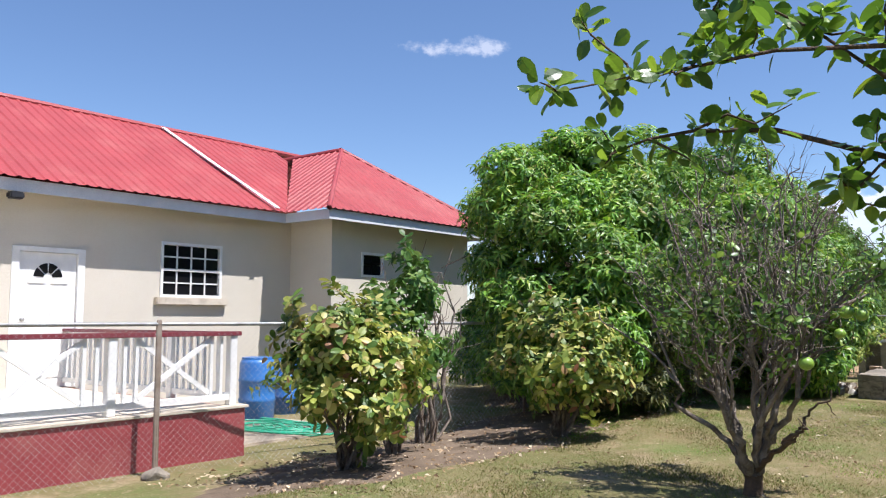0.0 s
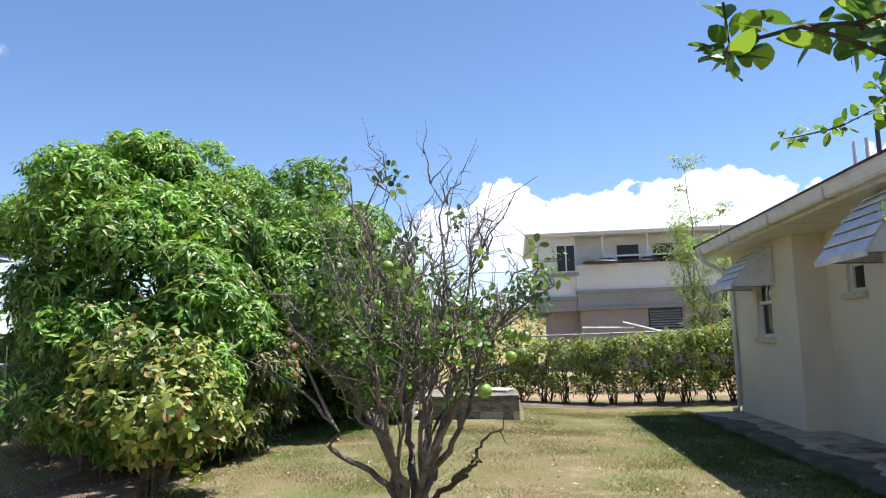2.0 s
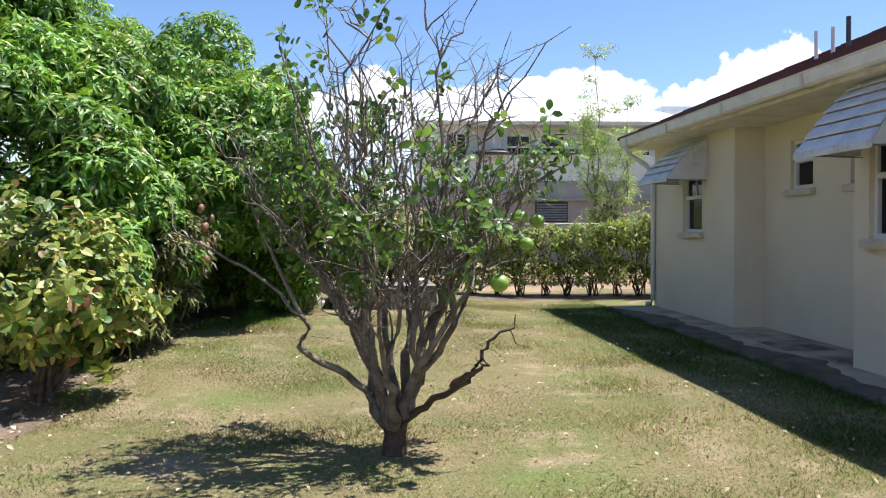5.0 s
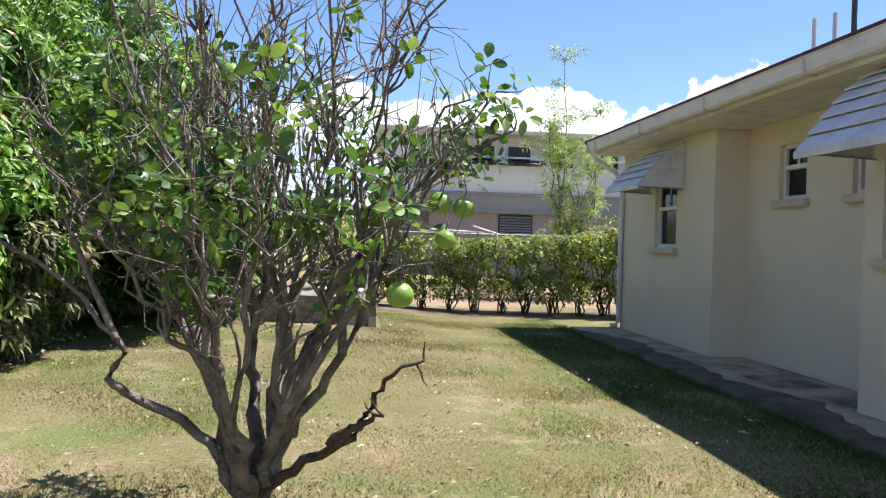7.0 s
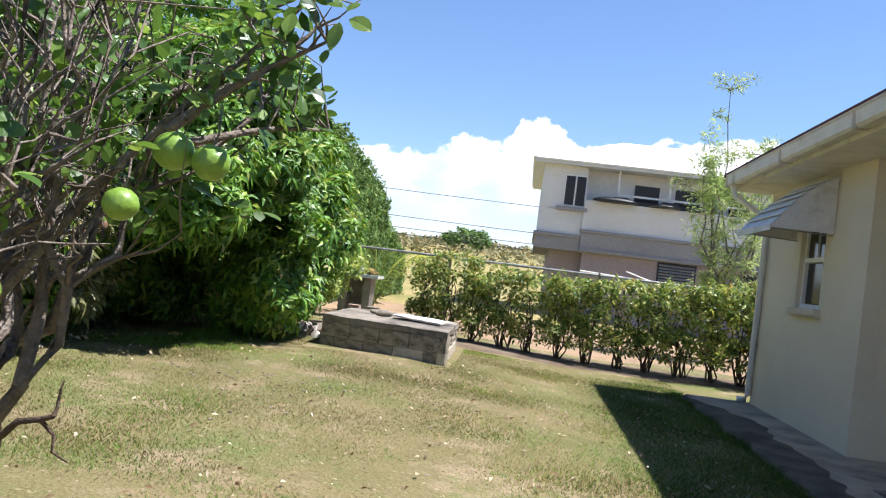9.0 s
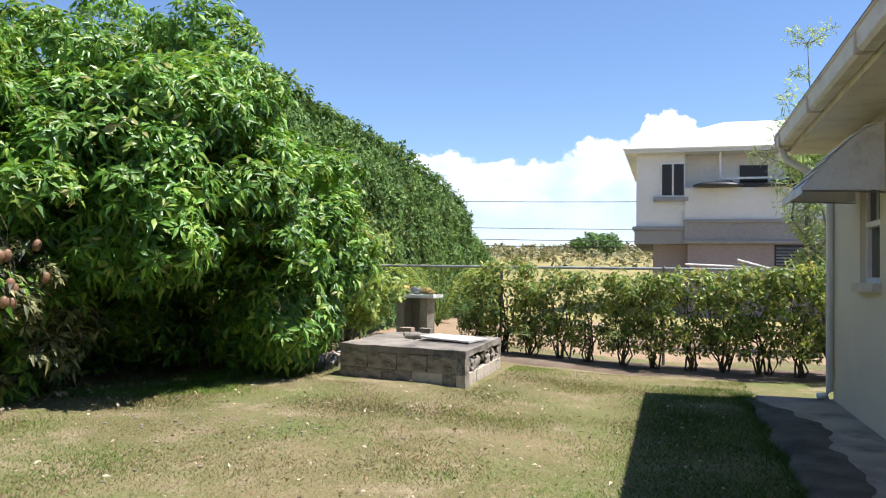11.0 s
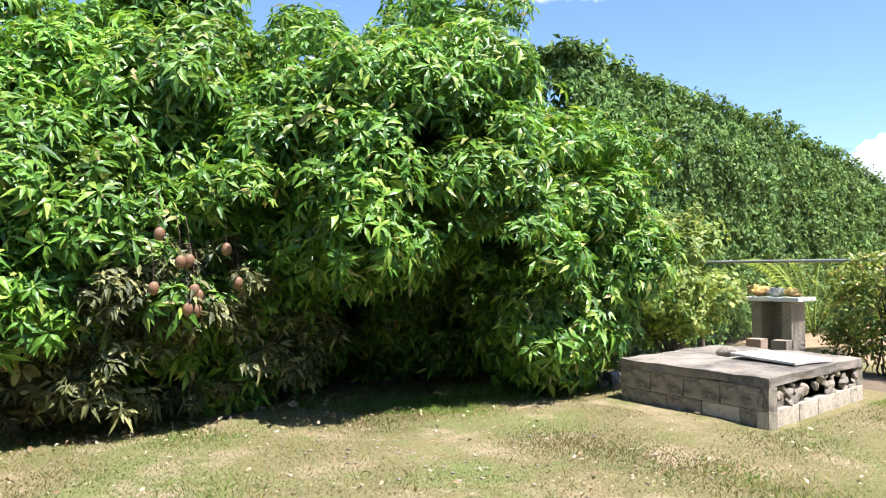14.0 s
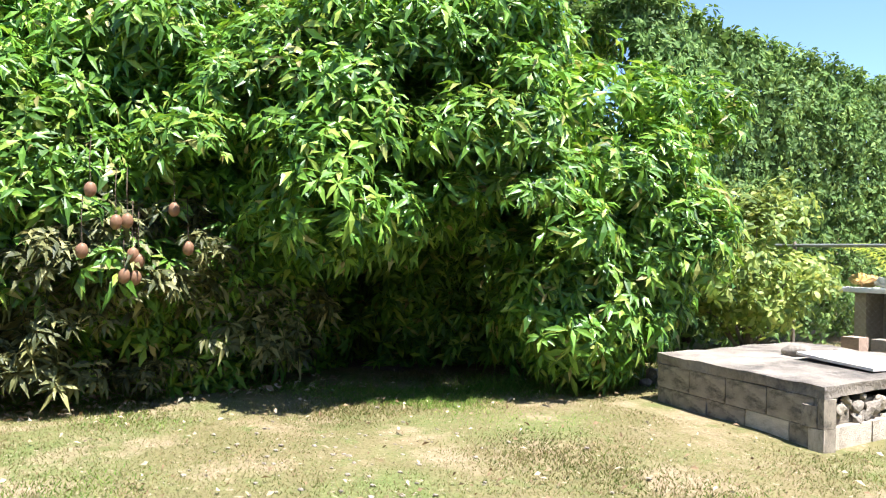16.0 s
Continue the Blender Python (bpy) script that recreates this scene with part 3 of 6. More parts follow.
    for q in ((A, R0, R1, D), (D, R1, C), (C, R1, R0, B), (B, R0, A)):
        part("roof", poly_prism(q, -0.03), M_SHINGLE, house, "brown shingled hip roof slope")
    n = 14
    for k in range(n):
        s = k / n * half
        part("shingle_course", bx(ex0 + s, ex0 + s + 0.02, ey0 + s, ey1 - s, ez + s * rise + 0.0, ez + s * rise + 0.022), M_SHINGLE, house)
    for y, r, z, m in ((9.55, 0.022, 3.66, M_PVC), (9.2, 0.022, 3.62, M_PVC), (8.9, 0.026, 3.66, M_DARKPIPE)):
        v, f = tube([(6.2, y, 3.12), (6.2, y, z)], [r, r], 10)
        array_part("vent_pipe", v, f, m, house, "vent pipe through the roof")
    return house


build_house()


def awning(y0, y1, x, zt, zb, out):
    """A stepped sheet-metal window awning with closed sides."""
    aw = thing("window_awning", x - out / 2, (y0 + y1) / 2, zb, "weathered stepped aluminium awning fixed over a window", "awning", "window awnings")
    n = 6
    prof = []
    for k in range(n + 1):
        s = k / n
        px = x - 0.02 - (out - 0.02) * s ** 0.85
        pz = zt - (zt - zb) * (0.25 * s + 0.75 * s ** 1.35)
        prof.append((px, pz))
    for k in range(n):
        (xa, za), (xb, zb2) = prof[k], prof[k + 1]
        fl0, fl1 = 0.07 * k / n, 0.07 * (k + 1) / n
        bm = bmesh.new()
        lift = 0.028
        top = [(xa, y0 - fl0, za), (xa, y1 + fl0, za), (xb, y1 + fl1, zb2 + lift), (xb, y0 - fl1, zb2 + lift)]
        vs = [bm.verts.new(p) for p in top] + [bm.verts.new((p[0] + 0.003, p[1], p[2] - 0.012)) for p in top]
        for q in ((0, 1, 2, 3), (7, 6, 5, 4), (0, 4, 5, 1), (1, 5, 6, 2), (2, 6, 7, 3), (3, 7, 4, 0)):
            bm.faces.new([vs[i] for i in q])
        bmesh.ops.recalc_face_normals(bm, faces=bm.faces)
        part("panel", bm, M_ALU, aw)
    for side, s in ((y0, -1), (y1, 1)):
        bm = bmesh.new()
        ring = [(px, side + s * 0.07 * k / n * 0.95, pz - 0.004) for k, (px, pz) in enumerate(prof)] + [(x - 0.01, side, prof[-1][1] - 0.004)]
        a = [bm.verts.new(p) for p in ring]
        b = [bm.verts.new((p[0], p[1] - s * 0.006, p[2])) for p in ring]
        bm.faces.new(a)
        bm.faces.new(b[::-1])
        for k in range(len(a)):
            k2 = (k + 1) % len(a)
            bm.faces.new((a[k], b[k], b[k2], a[k2]))
        bmesh.ops.recalc_face_normals(bm, faces=bm.faces)
        part("side_panel", bm, M_ALU, aw)
    part("front_lip", bx(prof[-1][0] - 0.006, prof[-1][0] + 0.006, y0 - 0.075, y1 + 0.075, zb - 0.035, zb + 0.02), M_ALU, aw, "rolled lower lip")
    part("wall_strip", bx(x - 0.03, x - 0.001, y0, y1, zt - 0.02, zt + 0.03), M_ALU, aw)
    for s in (y0 + 0.03, y1 - 0.03):
        v, f = tube([(x - 0.01, s, zb - 0.02), (prof[-1][0] + 0.01, s, zb + 0.0)], 0.008, 6)
        array_part("stay", v, f, M_GALV, aw)
    return aw


awning(11.62, 12.72, FAR_X, 2.62, 2.06, 0.64)
awning(6.58, 7.62, NEAR_X, 2.68, 2.03, 0.62)

apron = part("apron", bx(5.0, 6.19, 3.0, 13.95, -0.06, 0.04, 0.01), M_APRON)
tagged(apron, "stained concrete apron along the house wall", "apron", kind="structure")


def mould_crust():
    """Black mould and soil grown over the outer part of the apron, with an uneven inner edge."""
    vs, fs = [], []
    n, m = 150, 8
    for k in range(n + 1):
        y = 3.0 + 10.6 * k / n
        inner = 5.32 + 0.22 * noise.noise(Vector((y * 0.8, 0, 4))) + 0.15 * noise.noise(Vector((y * 2.9, 0, 9))) - 0.35 * max(0.0, (y - 12.6))
        outer = 4.90 + 0.06 * noise.noise(Vector((y * 1.7, 5, 2)))
        for q in range(m + 1):
            u = q / m
            x = outer + (inner - outer) * u
            vs.append((x, y, 0.046 + 0.012 * math.sin(math.pi * u) * (0.6 + noise.noise(Vector((x * 6, y * 6, 0)))) - (0.05 if q == 0 else 0.0)))
    for k in range(n):
        for q in range(m):
            a = k * (m + 1) + q
            fs.append((a, a + 1, a + m + 2, a + m + 1))
    tagged(array_part("mould_crust", vs, fs, M_MOULD, smooth=True), "black mould and soil crusted over the apron edge", "mould", kind="structure")


mould_crust()
drain = thing("drain_cover", 5.75, 9.1, 0.04, "flat dark drain cover set beside the recessed wall", "drain cover")
part("cover", bx(5.5, 5.95, 8.8, 9.4, 0.041, 0.062, 0.006), M_CONC, drain)
part("rim", wall_with_openings(5.46, 5.99, 8.76, 9.44, 0.0405, 0.052, []), M_CONC, drain)


# ---- the neighbour's house ----
NX, WX = -9.08, -7.90


def corrugated(p0, along, up, normal, length, lo, hi, pitch=0.2):
    """A ribbed metal roof face: strips along the eave from p0, each from lo(u) to hi(u) up the slope."""
    p0, along, up, normal = (np.array(list(q), float) for q in (p0, along, up, normal))
    us = []
    u = 0.0
    while u < length:
        us += [(u, 0.0), (u + pitch * 0.55, 0.0), (u + pitch * 0.68, 0.02), (u + pitch * 0.87, 0.02)]
        u += pitch
    us = [q for q in us if q[0] <= length] + [(length, 0.0)]
    vs, fs = [], []
    for q, h in us:
        a, b = lo(q), max(lo(q), hi(q))
        for s in (a, b):
            vs.append(p0 + along * q + up * s + normal * h)
    for k in range(len(us) - 1):
        fs.append((2 * k, 2 * k + 2, 2 * k + 3, 2 * k + 1))
    return vs, fs


def build_neighbour():
    h = thing("neighbour_house", -11, 6, -0.2, "beige bungalow with red ribbed metal roof", "house")
    g0, zt = -0.4, 3.30
    part("wall", wall_with_openings(NX - 0.18, NX, -7, 9.4, g0, zt, [(4.12, 5.10, 0.32, 2.42), (6.50, 7.75, 1.74, 2.70)]), M_NWALL, h)
    part("wall", bx(NX, WX, 9.4, 9.58, g0, zt), M_NWALL, h)
    part("wall", wall_with_openings(WX - 0.18, WX, 9.58, 13.55, g0, zt, [(10.2, 10.85, 2.2, 2.70)]), M_NWALL, h)
    part("wall", bx(-16, WX, 13.55, 13.73, g0, zt), M_NWALL, h)
    part("wall", bx(-16.18, -16, -7, 13.73, g0, zt), M_NWALL, h)
    part("wall", bx(-16, NX - 0.18, -7.18, -7, g0, zt), M_NWALL, h)
    # main window: eight over eight
    x, y0, y1, z0, z1 = NX, 6.50, 7.75, 1.74, 2.70
    win = part("window", wall_with_openings(x - 0.06, x + 0.03, y0, y1, z0, z1, [(y0 + 0.05, y1 - 0.05, z0 + 0.05, z1 - 0.05)]), M_WHITE, h, "white sash window with small panes")
    zm = (z0 + z1) / 2
    part("meeting_rail", bx(x - 0.04, x + 0.02, y0 + 0.051, y1 - 0.051, zm - 0.02, zm + 0.02), M_WHITE, win)
    w = (y1 - y0 - 0.1) / 4
    for za, zb in ((z0 + 0.05, zm - 0.02), (zm + 0.02, z1 - 0.05)):
        hh = (zb - za) / 2
        for c in range(4):
            for r in range(2):
                ya, zc = y0 + 0.05 + c * w, za + r * hh
                part("pane", bx(x - 0.03, x - 0.024, ya + 0.012, ya + w - 0.012, zc + 0.012, zc + hh - 0.012), M_GLASS, win)
        for c in range(1, 4):
            part("glazing_bar", bx(x - 0.035, x - 0.005, y0 + 0.05 + c * w - 0.012, y0 + 0.05 + c * w + 0.012, za, zb), M_WHITE, win)
        part("glazing_bar", bx(x - 0.034, x - 0.006, y0 + 0.05, y1 - 0.05, za + hh - 0.012, za + hh + 0.012), M_WHITE, win)
    part("sill", bx(x - 0.05, x + 0.10, y0 - 0.1, y1 + 0.1, z0 - 0.13, z0 - 0.002, 0.012), M_SILL, win, "pale concrete sill")
    part("room_behind", bx(x - 0.30, x - 0.28, y0 - 0.1, y1 + 0.1, z0 - 0.1, z1 + 0.1), M_BLACK, win)
    # small wing window
    win2 = part("window", wall_with_openings(WX - 0.06, WX + 0.02, 10.2, 10.85, 2.2, 2.70, [(10.25, 10.80, 2.25, 2.65)]), M_WHITE, h, "small white sash window")
    for c in range(2):
        for r in range(2):
            part("pane", bx(WX - 0.03, WX - 0.024, 10.26 + c * 0.275, 10.515 + c * 0.275, 2.26 + r * 0.20, 2.44 + r * 0.20), M_GLASS, win2)
    part("room_behind", bx(WX - 0.30, WX - 0.28, 10.1, 10.95, 2.1, 2.8), M_BLACK, win2)
    # panelled door with a fanlight
    door = part("door", bx(x - 0.09, x - 0.03, 4.17, 5.05, 0.33, 2.38, 0.004), M_WHITE, h, "white panelled door with fanlight")
    part("door_frame", wall_with_openings(x - 0.10, x + 0.02, 4.05, 5.17, 0.32, 2.46, [(4.165, 5.055, 0.321, 2.385)]), M_WHITE, door)
    for ya, yb, za, zb in ((4.30, 4.57, 1.90, 1.97), (4.65, 4.92, 1.90, 1.97), (4.30, 4.57, 1.10, 1.78), (4.65, 4.92, 1.10, 1.78), (4.30, 4.57, 0.48, 0.95), (4.65, 4.92, 0.48, 0.95)):
        part("panel", bx(x - 0.031, x - 0.018, ya, yb, za, zb, 0.006), M_WHITE, door)
    for k in range(4):
        bm = bmesh.new()
        a0, a1 = math.pi * (k + 0.08) / 4, math.pi * (k + 0.92) / 4
        ring = [(0.07, a0), (0.07, a1)] + [(0.22, a1 + (a0 - a1) * i / 4) for i in range(5)]
        vv = [bm.verts.new((x - 0.022, 4.61 + r * math.cos(a), 2.0 + r * math.sin(a))) for r, a in ring]
        f0 = bm.faces.new(vv)
        ext = bmesh.ops.extrude_face_region(bm, geom=[f0])
        bmesh.ops.translate(bm, verts=[q for q in ext["geom"] if isinstance(q, bmesh.types.BMVert)], vec=(-0.01, 0, 0))
        bmesh.ops.recalc_face_normals(bm, faces=bm.faces)
        part("fanlight_pane", bm, M_GLASS, door)
    bm = bmesh.new()
    bmesh.ops.create_uvsphere(bm, u_segments=12, v_segments=8, radius=0.035, matrix=Matrix.Translation((x - 0.0, 4.24, 1.36)))
    part("door_knob", bm, M_GALV, door, smooth=True)
    # fascia and soffit
    for q in ((-8.62, -8.60, -7.6, 8.85), (-8.60, -7.40, 8.85, 8.87), (-7.42, -7.40, 8.87, 14.0), (-16.6, -7.42, 13.98, 14.0)):
        part("fascia", bx(*q, 3.20, 3.38), M_NFASCIA, h, "pale grey fascia board")
    part("soffit", bx(-16.6, -8.62, -7.6, 13.97, 3.285, 3.315), M_NWALL, h)
    part("soffit", bx(-8.619, -7.42, 8.872, 13.97, 3.285, 3.315), M_NWALL, h)
    # roof
    e = 3.39
    mx, mz = -12.0, 5.42
    run, rise = -8.5 - mx, mz - e
    ln = math.hypot(run, rise)
    up = (-run / ln, 0, rise / ln)
    nm = (rise / ln, 0, run / ln)
    ax, ay, az = -9.75, 11.42, 5.19
    y_ridge_meet = ay
    def lo_main(u):
        y = -7.7 + u
        return 0.0 if y < 8.8 else min(1.0, (y - 8.8) / (y_ridge_meet - 8.8)) * ln * (az - e) / (mz - e)
    v, f = corrugated((-8.5, -7.7, e), (0, 1, 0), up, nm, 19.0, lo_main, lambda u: ln, 0.2)
    array_part("roof", v, f, M_ROOFRED, h, "red ribbed metal roof slope")
    v, f = corrugated((2 * mx + 8.5, -7.7, e), (0, 1, 0), (run / ln, 0, rise / ln), (-rise / ln, 0, run / ln), 21.4, lambda u: 0.0, lambda u: ln, 0.2)
    array_part("roof", v, f, M_ROOFRED, h)
    # wing: front hip and two sides
    L = 14.06 - 8.78
    fr = -7.33 - ax
    lf = math.hypot(fr, az - e)
    v, f = corrugated((-7.33, 8.78, e), (0, 1, 0), (-fr / lf, 0, (az - e) / lf), ((az - e) / lf, 0, fr / lf), L, lambda u: 0.0, lambda u: lf * min(u, L - u) / (L / 2), 0.2)
    array_part("roof", v, f, M_ROOFRED, h)
    ls = math.hypot(L / 2, az - e)
    sr = L / 2
    for s, y0 in ((1, 8.78), (-1, 14.06)):
        v, f = corrugated((-7.33, y0, e), (-1, 0, 0), (0, s * sr / ls, (az - e) / ls), (0, -s * (az - e) / ls, sr / ls), 4.4, lambda u: ls * max(0.0, min(1.0, (u - 1.17) / 2.9)) if s > 0 else 0.0, lambda u: ls * min(1.0, u / fr), 0.2)
        array_part("roof", v, f, M_ROOFRED, h)
    def cap(a, b, r=0.06, m=M_ROOFRED, label=""):
        vv, ff = tube([a, b], [r, r], 8)
        array_part("ridge_cap", vv, ff, m, h, label)
    cap((mx, -7.7, mz + 0.0), (mx, 13.9, mz + 0.0), 0.07)
    cap((ax, ay, az), (mx + 0.3, ay, az), 0.06)
    cap((ax, ay, az), (-7.33, 8.78, e + 0.0), 0.05)
    cap((ax, ay, az), (-7.33, 14.06, e + 0.0), 0.05)
    s = poly_prism([(-8.45, 8.46, e + 0.045), (-8.45, 8.57, e + 0.045), (mx, 8.31, mz + 0.045), (mx, 8.21, mz + 0.045)], 0.02)
    part("flashing", s, M_WHITE, h, "white sealing strip up the roof slope")
    part("security_light", bx(-8.66, -8.50, 3.75, 3.95, 3.08, 3.18, 0.02), M_BLACK, h, "small dark floodlight under the eave")
    # porch: red plinth, white railing with crosses, dark red handrail
    porch = thing("porch", -6.9, 1, -0.4, "raised porch with dark red plinth and white cross-braced railing", "porch")
    part("plinth", bx(-9.14, -4.80, -4, 5.04, -0.45, 0.30, 0.01), M_DECK, porch, "dark red painted plinth")
    part("coping", bx(-5.0, -4.77, -4, 5.07, 0.301, 0.335, 0.006), M_SILL, porch)
    part("porch_floor", bx(-9.13, -5.01, -3.9, 4.84, 0.301, 0.33), M_SILL, porch, "pale painted porch floor")
    posts = [-2.95, -1.38, 0.19, 1.76, 3.33, 4.90]
    for p in posts:
        part("post", bx(-4.96, -4.86, p - 0.05, p + 0.05, 0.336, 1.17, 0.006), M_WHITE, porch)
    for a, b in zip(posts, posts[1:]):
        part("bottom_rail", bx(-4.945, -4.875, a + 0.05, b - 0.05, 0.40, 0.47), M_WHITE, porch)
        for q in (0.16, 0.30, 1.27, 1.41):
            part("baluster", bx(-4.93, -4.89, a + q - 0.02, a + q + 0.02, 0.47, 1.165), M_WHITE, porch)
        c, d = a + 0.33, a + 1.24
        for s in (1, -1):
            ang = math.atan2(0.62, d - c)
            m = Matrix.Translation((-4.91 + s * 0.004, (c + d) / 2, 0.815)) @ Matrix.Rotation(s * ang, 4, 'X')
            part("cross_brace", bx(-0.018, 0.018, -0.56, 0.56, -0.028, 0.028, 0, m), M_WHITE, porch)
    part("handrail", bx(-4.98, -4.84, -4, 5.0, 1.171, 1.225, 0.008), M_RAILRED, porch, "dark red handrail")
    for p in (-8.6, -7.4, -6.2):
        part("post", bx(p - 0.05, p + 0.05, 4.87, 4.97, 0.336, 1.17, 0.006), M_WHITE, porch)
    part("handrail", bx(-9.1, -4.99, 4.86, 4.98, 1.171, 1.22, 0.008), M_RAILRED, porch)
    part("bottom_rail", bx(-9.1, -4.97, 4.89, 4.95, 0.40, 0.47), M_WHITE, porch)
    for k in range(26):
        q = -8.95 + k * 0.15
        part("baluster", bx(q - 0.018, q + 0.018, 4.90, 4.94, 0.47, 1.165), M_WHITE, porch)
    yard = part("yard_slab", bx(-9.1, -5.3, 5.4, 9.3, -0.42, -0.245, 0.02), M_APRON)
    tagged(yard, "worn concrete yard beside the porch", "yard", kind="structure")


build_neighbour()


def barrel(x, y, label):
    b = thing("plastic_barrel", x, y, -0.245, label, "barrel", "blue barrels")
    prof = [(0.0, 0.0), (0.26, 0.0), (0.285, 0.03), (0.29, 0.28), (0.305, 0.31), (0.29, 0.34), (0.29, 0.60), (0.305, 0.63), (0.29, 0.66), (0.285, 0.90), (0.255, 0.96), (0.24, 0.965)]
    bm = bmesh.new()
    n = 28
    rings = [[bm.verts.new((x + r * math.cos(2 * math.pi * k / n), y + r * math.sin(2 * math.pi * k / n), -0.245 + z)) for k in range(n)] for r, z in prof[1:]]
    for a, c in zip(rings, rings[1:]):
        for k in range(n):
            bm.faces.new((a[k], a[(k + 1) % n], c[(k + 1) % n], c[k]))
    bm.faces.new(rings[0][::-1])
    part("body", bm, M_BLUE, b, smooth=True)
    bm = bmesh.new()
    bmesh.ops.create_cone(bm, cap_ends=True, segments=28, radius1=0.255, radius2=0.25, depth=0.03, matrix=Matrix.Translation((x, y, 0.735)))
    part("lid", bm, M_BLUE, b, "blue screw-on lid")
    return b


barrel(-7.35, 7.25, "tall blue plastic barrel beside the house wall")
barrel(-7.40, 7.97, "dark blue plastic barrel half hidden behind a bush")

rng = np.random.default_rng(5)
pts = []
for k in range(260):
    a = k * 0.32
    r = 0.42 + 0.30 * math.sin(k * 0.043) + rng.uniform(-0.02, 0.02)
    pts.append((-6.6 + k * 0.003 + r * 1.5 * math.cos(a), 6.7 + r * 0.8 * math.sin(a), -0.225 + 0.03 * (k % 7) / 7))
v, f = tube(pts, 0.012, 6)
tagged(array_part("garden_hose", v, f, M_HOSE, smooth=True), "green garden hose tangled in loose coils on concrete", "hose")


# ---- fences ----
def chain_fence(name, a, b, z_of, height, spacing, label, rail=True):
    """A chain-link fence from a to b: posts, top rail and woven wires."""
    a, b = np.array(a, float), np.array(b, float)
    L = np.linalg.norm(b - a)
    d = (b - a) / L
    fence = thing(name, *(a + b) / 2, z_of(*(a + b) / 2), label, "fence")
    n = max(1, round(L / spacing))
    for k in range(n + 1):
        p = a + d * L * k / n
        z = z_of(*p)
        v, f = tube([(p[0], p[1], z - 0.1), (p[0], p[1], z + height + 0.02), (p[0], p[1], z + height + 0.05)], [0.023, 0.023, 0.012], 8)
        array_part("post", v, f, M_POST, fence, smooth=True)
    if rail:
        v, f = tube([(*(a + d * L * k / 12), z_of(*(a + d * L * k / 12)) + height) for k in range(13)], 0.021, 8)
        array_part("top_rail", v, f, M_GALV, fence, smooth=True)
    items = []
    step = 0.075
    H = height - 0.06
    for s in (1, -1):
        u = -H
        while u < L + H:
            u0, u1 = u, u + s * H
            t0, t1 = 0.0, 1.0
            lo, hi = min(u0, u1), max(u0, u1)
            if hi > 0 and lo < L:
                if u0 < 0: t0 = max(t0, (0 - u0) / (u1 - u0))
                if u0 > L: t0 = max(t0, (L - u0) / (u1 - u0))
                if u1 < 0: t1 = min(t1, (0 - u0) / (u1 - u0))
                if u1 > L: t1 = min(t1, (L - u0) / (u1 - u0))
                if t1 > t0:
                    q = []
                    for t in (t0, t1):
                        p = a + d * (u0 + (u1 - u0) * t)
                        q.append((p[0] + 0.0, p[1], z_of(*p) + 0.03 + H * t))
                    items.append(tube(q, 0.0009, 3))
            u += step
    v, f = join_arrays(items)
    array_part("wire_mesh", v, f, M_WIRE, fence, "galvanised chain-link wire mesh")["kind"] = "stuff"
    return fence


side_z = lambda x, y: gz(x, y) if y < 10 else 0.05
chain_fence("boundary_fence", (-4.6, -5.5), (-4.45, 3.6), lambda x, y: -0.28, 1.60, 3.05, "galvanised chain-link fence along the plot boundary")
chain_fence("boundary_fence", (-4.45, 3.62), (-3.38, 9.1), lambda x, y: -0.28, 1.60, 3.05, "sagging chain-link fence beside dry stems")
chain_fence("rear_fence", (-3.5, 17.55), (9.0, 16.25), lambda x, y: 0.05, 1.40, 2.5, "galvanised chain-link fence behind the hedge")

footing = thing("post_footing", -4.42, 3.6, -0.28, "rough lump of concrete round the fence post foot", "footing")
bm = bmesh.new()
bmesh.ops.create_icosphere(bm, subdivisions=3, radius=0.12, matrix=Matrix.Translation((-4.34, 3.56, -0.27)))
for w in bm.verts:
    w.co += 0.05 * noise.noise_vector(w.co * 7)
    w.co.z = max(w.co.z, -0.32)
part("lump", bm, M_CONC, footing)


# ---- shrubs and trees ----
def foliage(name, rng, lump, density, shapes, size, material, parent, label="", tilt=0.45, extra=0.0):
    P, A = skin(rng, lump, density)
    A = A * (1 - tilt) + np.array([0, 0, tilt])
    sz = size * rng.uniform(0.7, 1.25, len(P))
    v, f = scatter(rng, shapes, P, A, sz)
    ob = array_part(name, v, f, material, parent, label)
    return ob


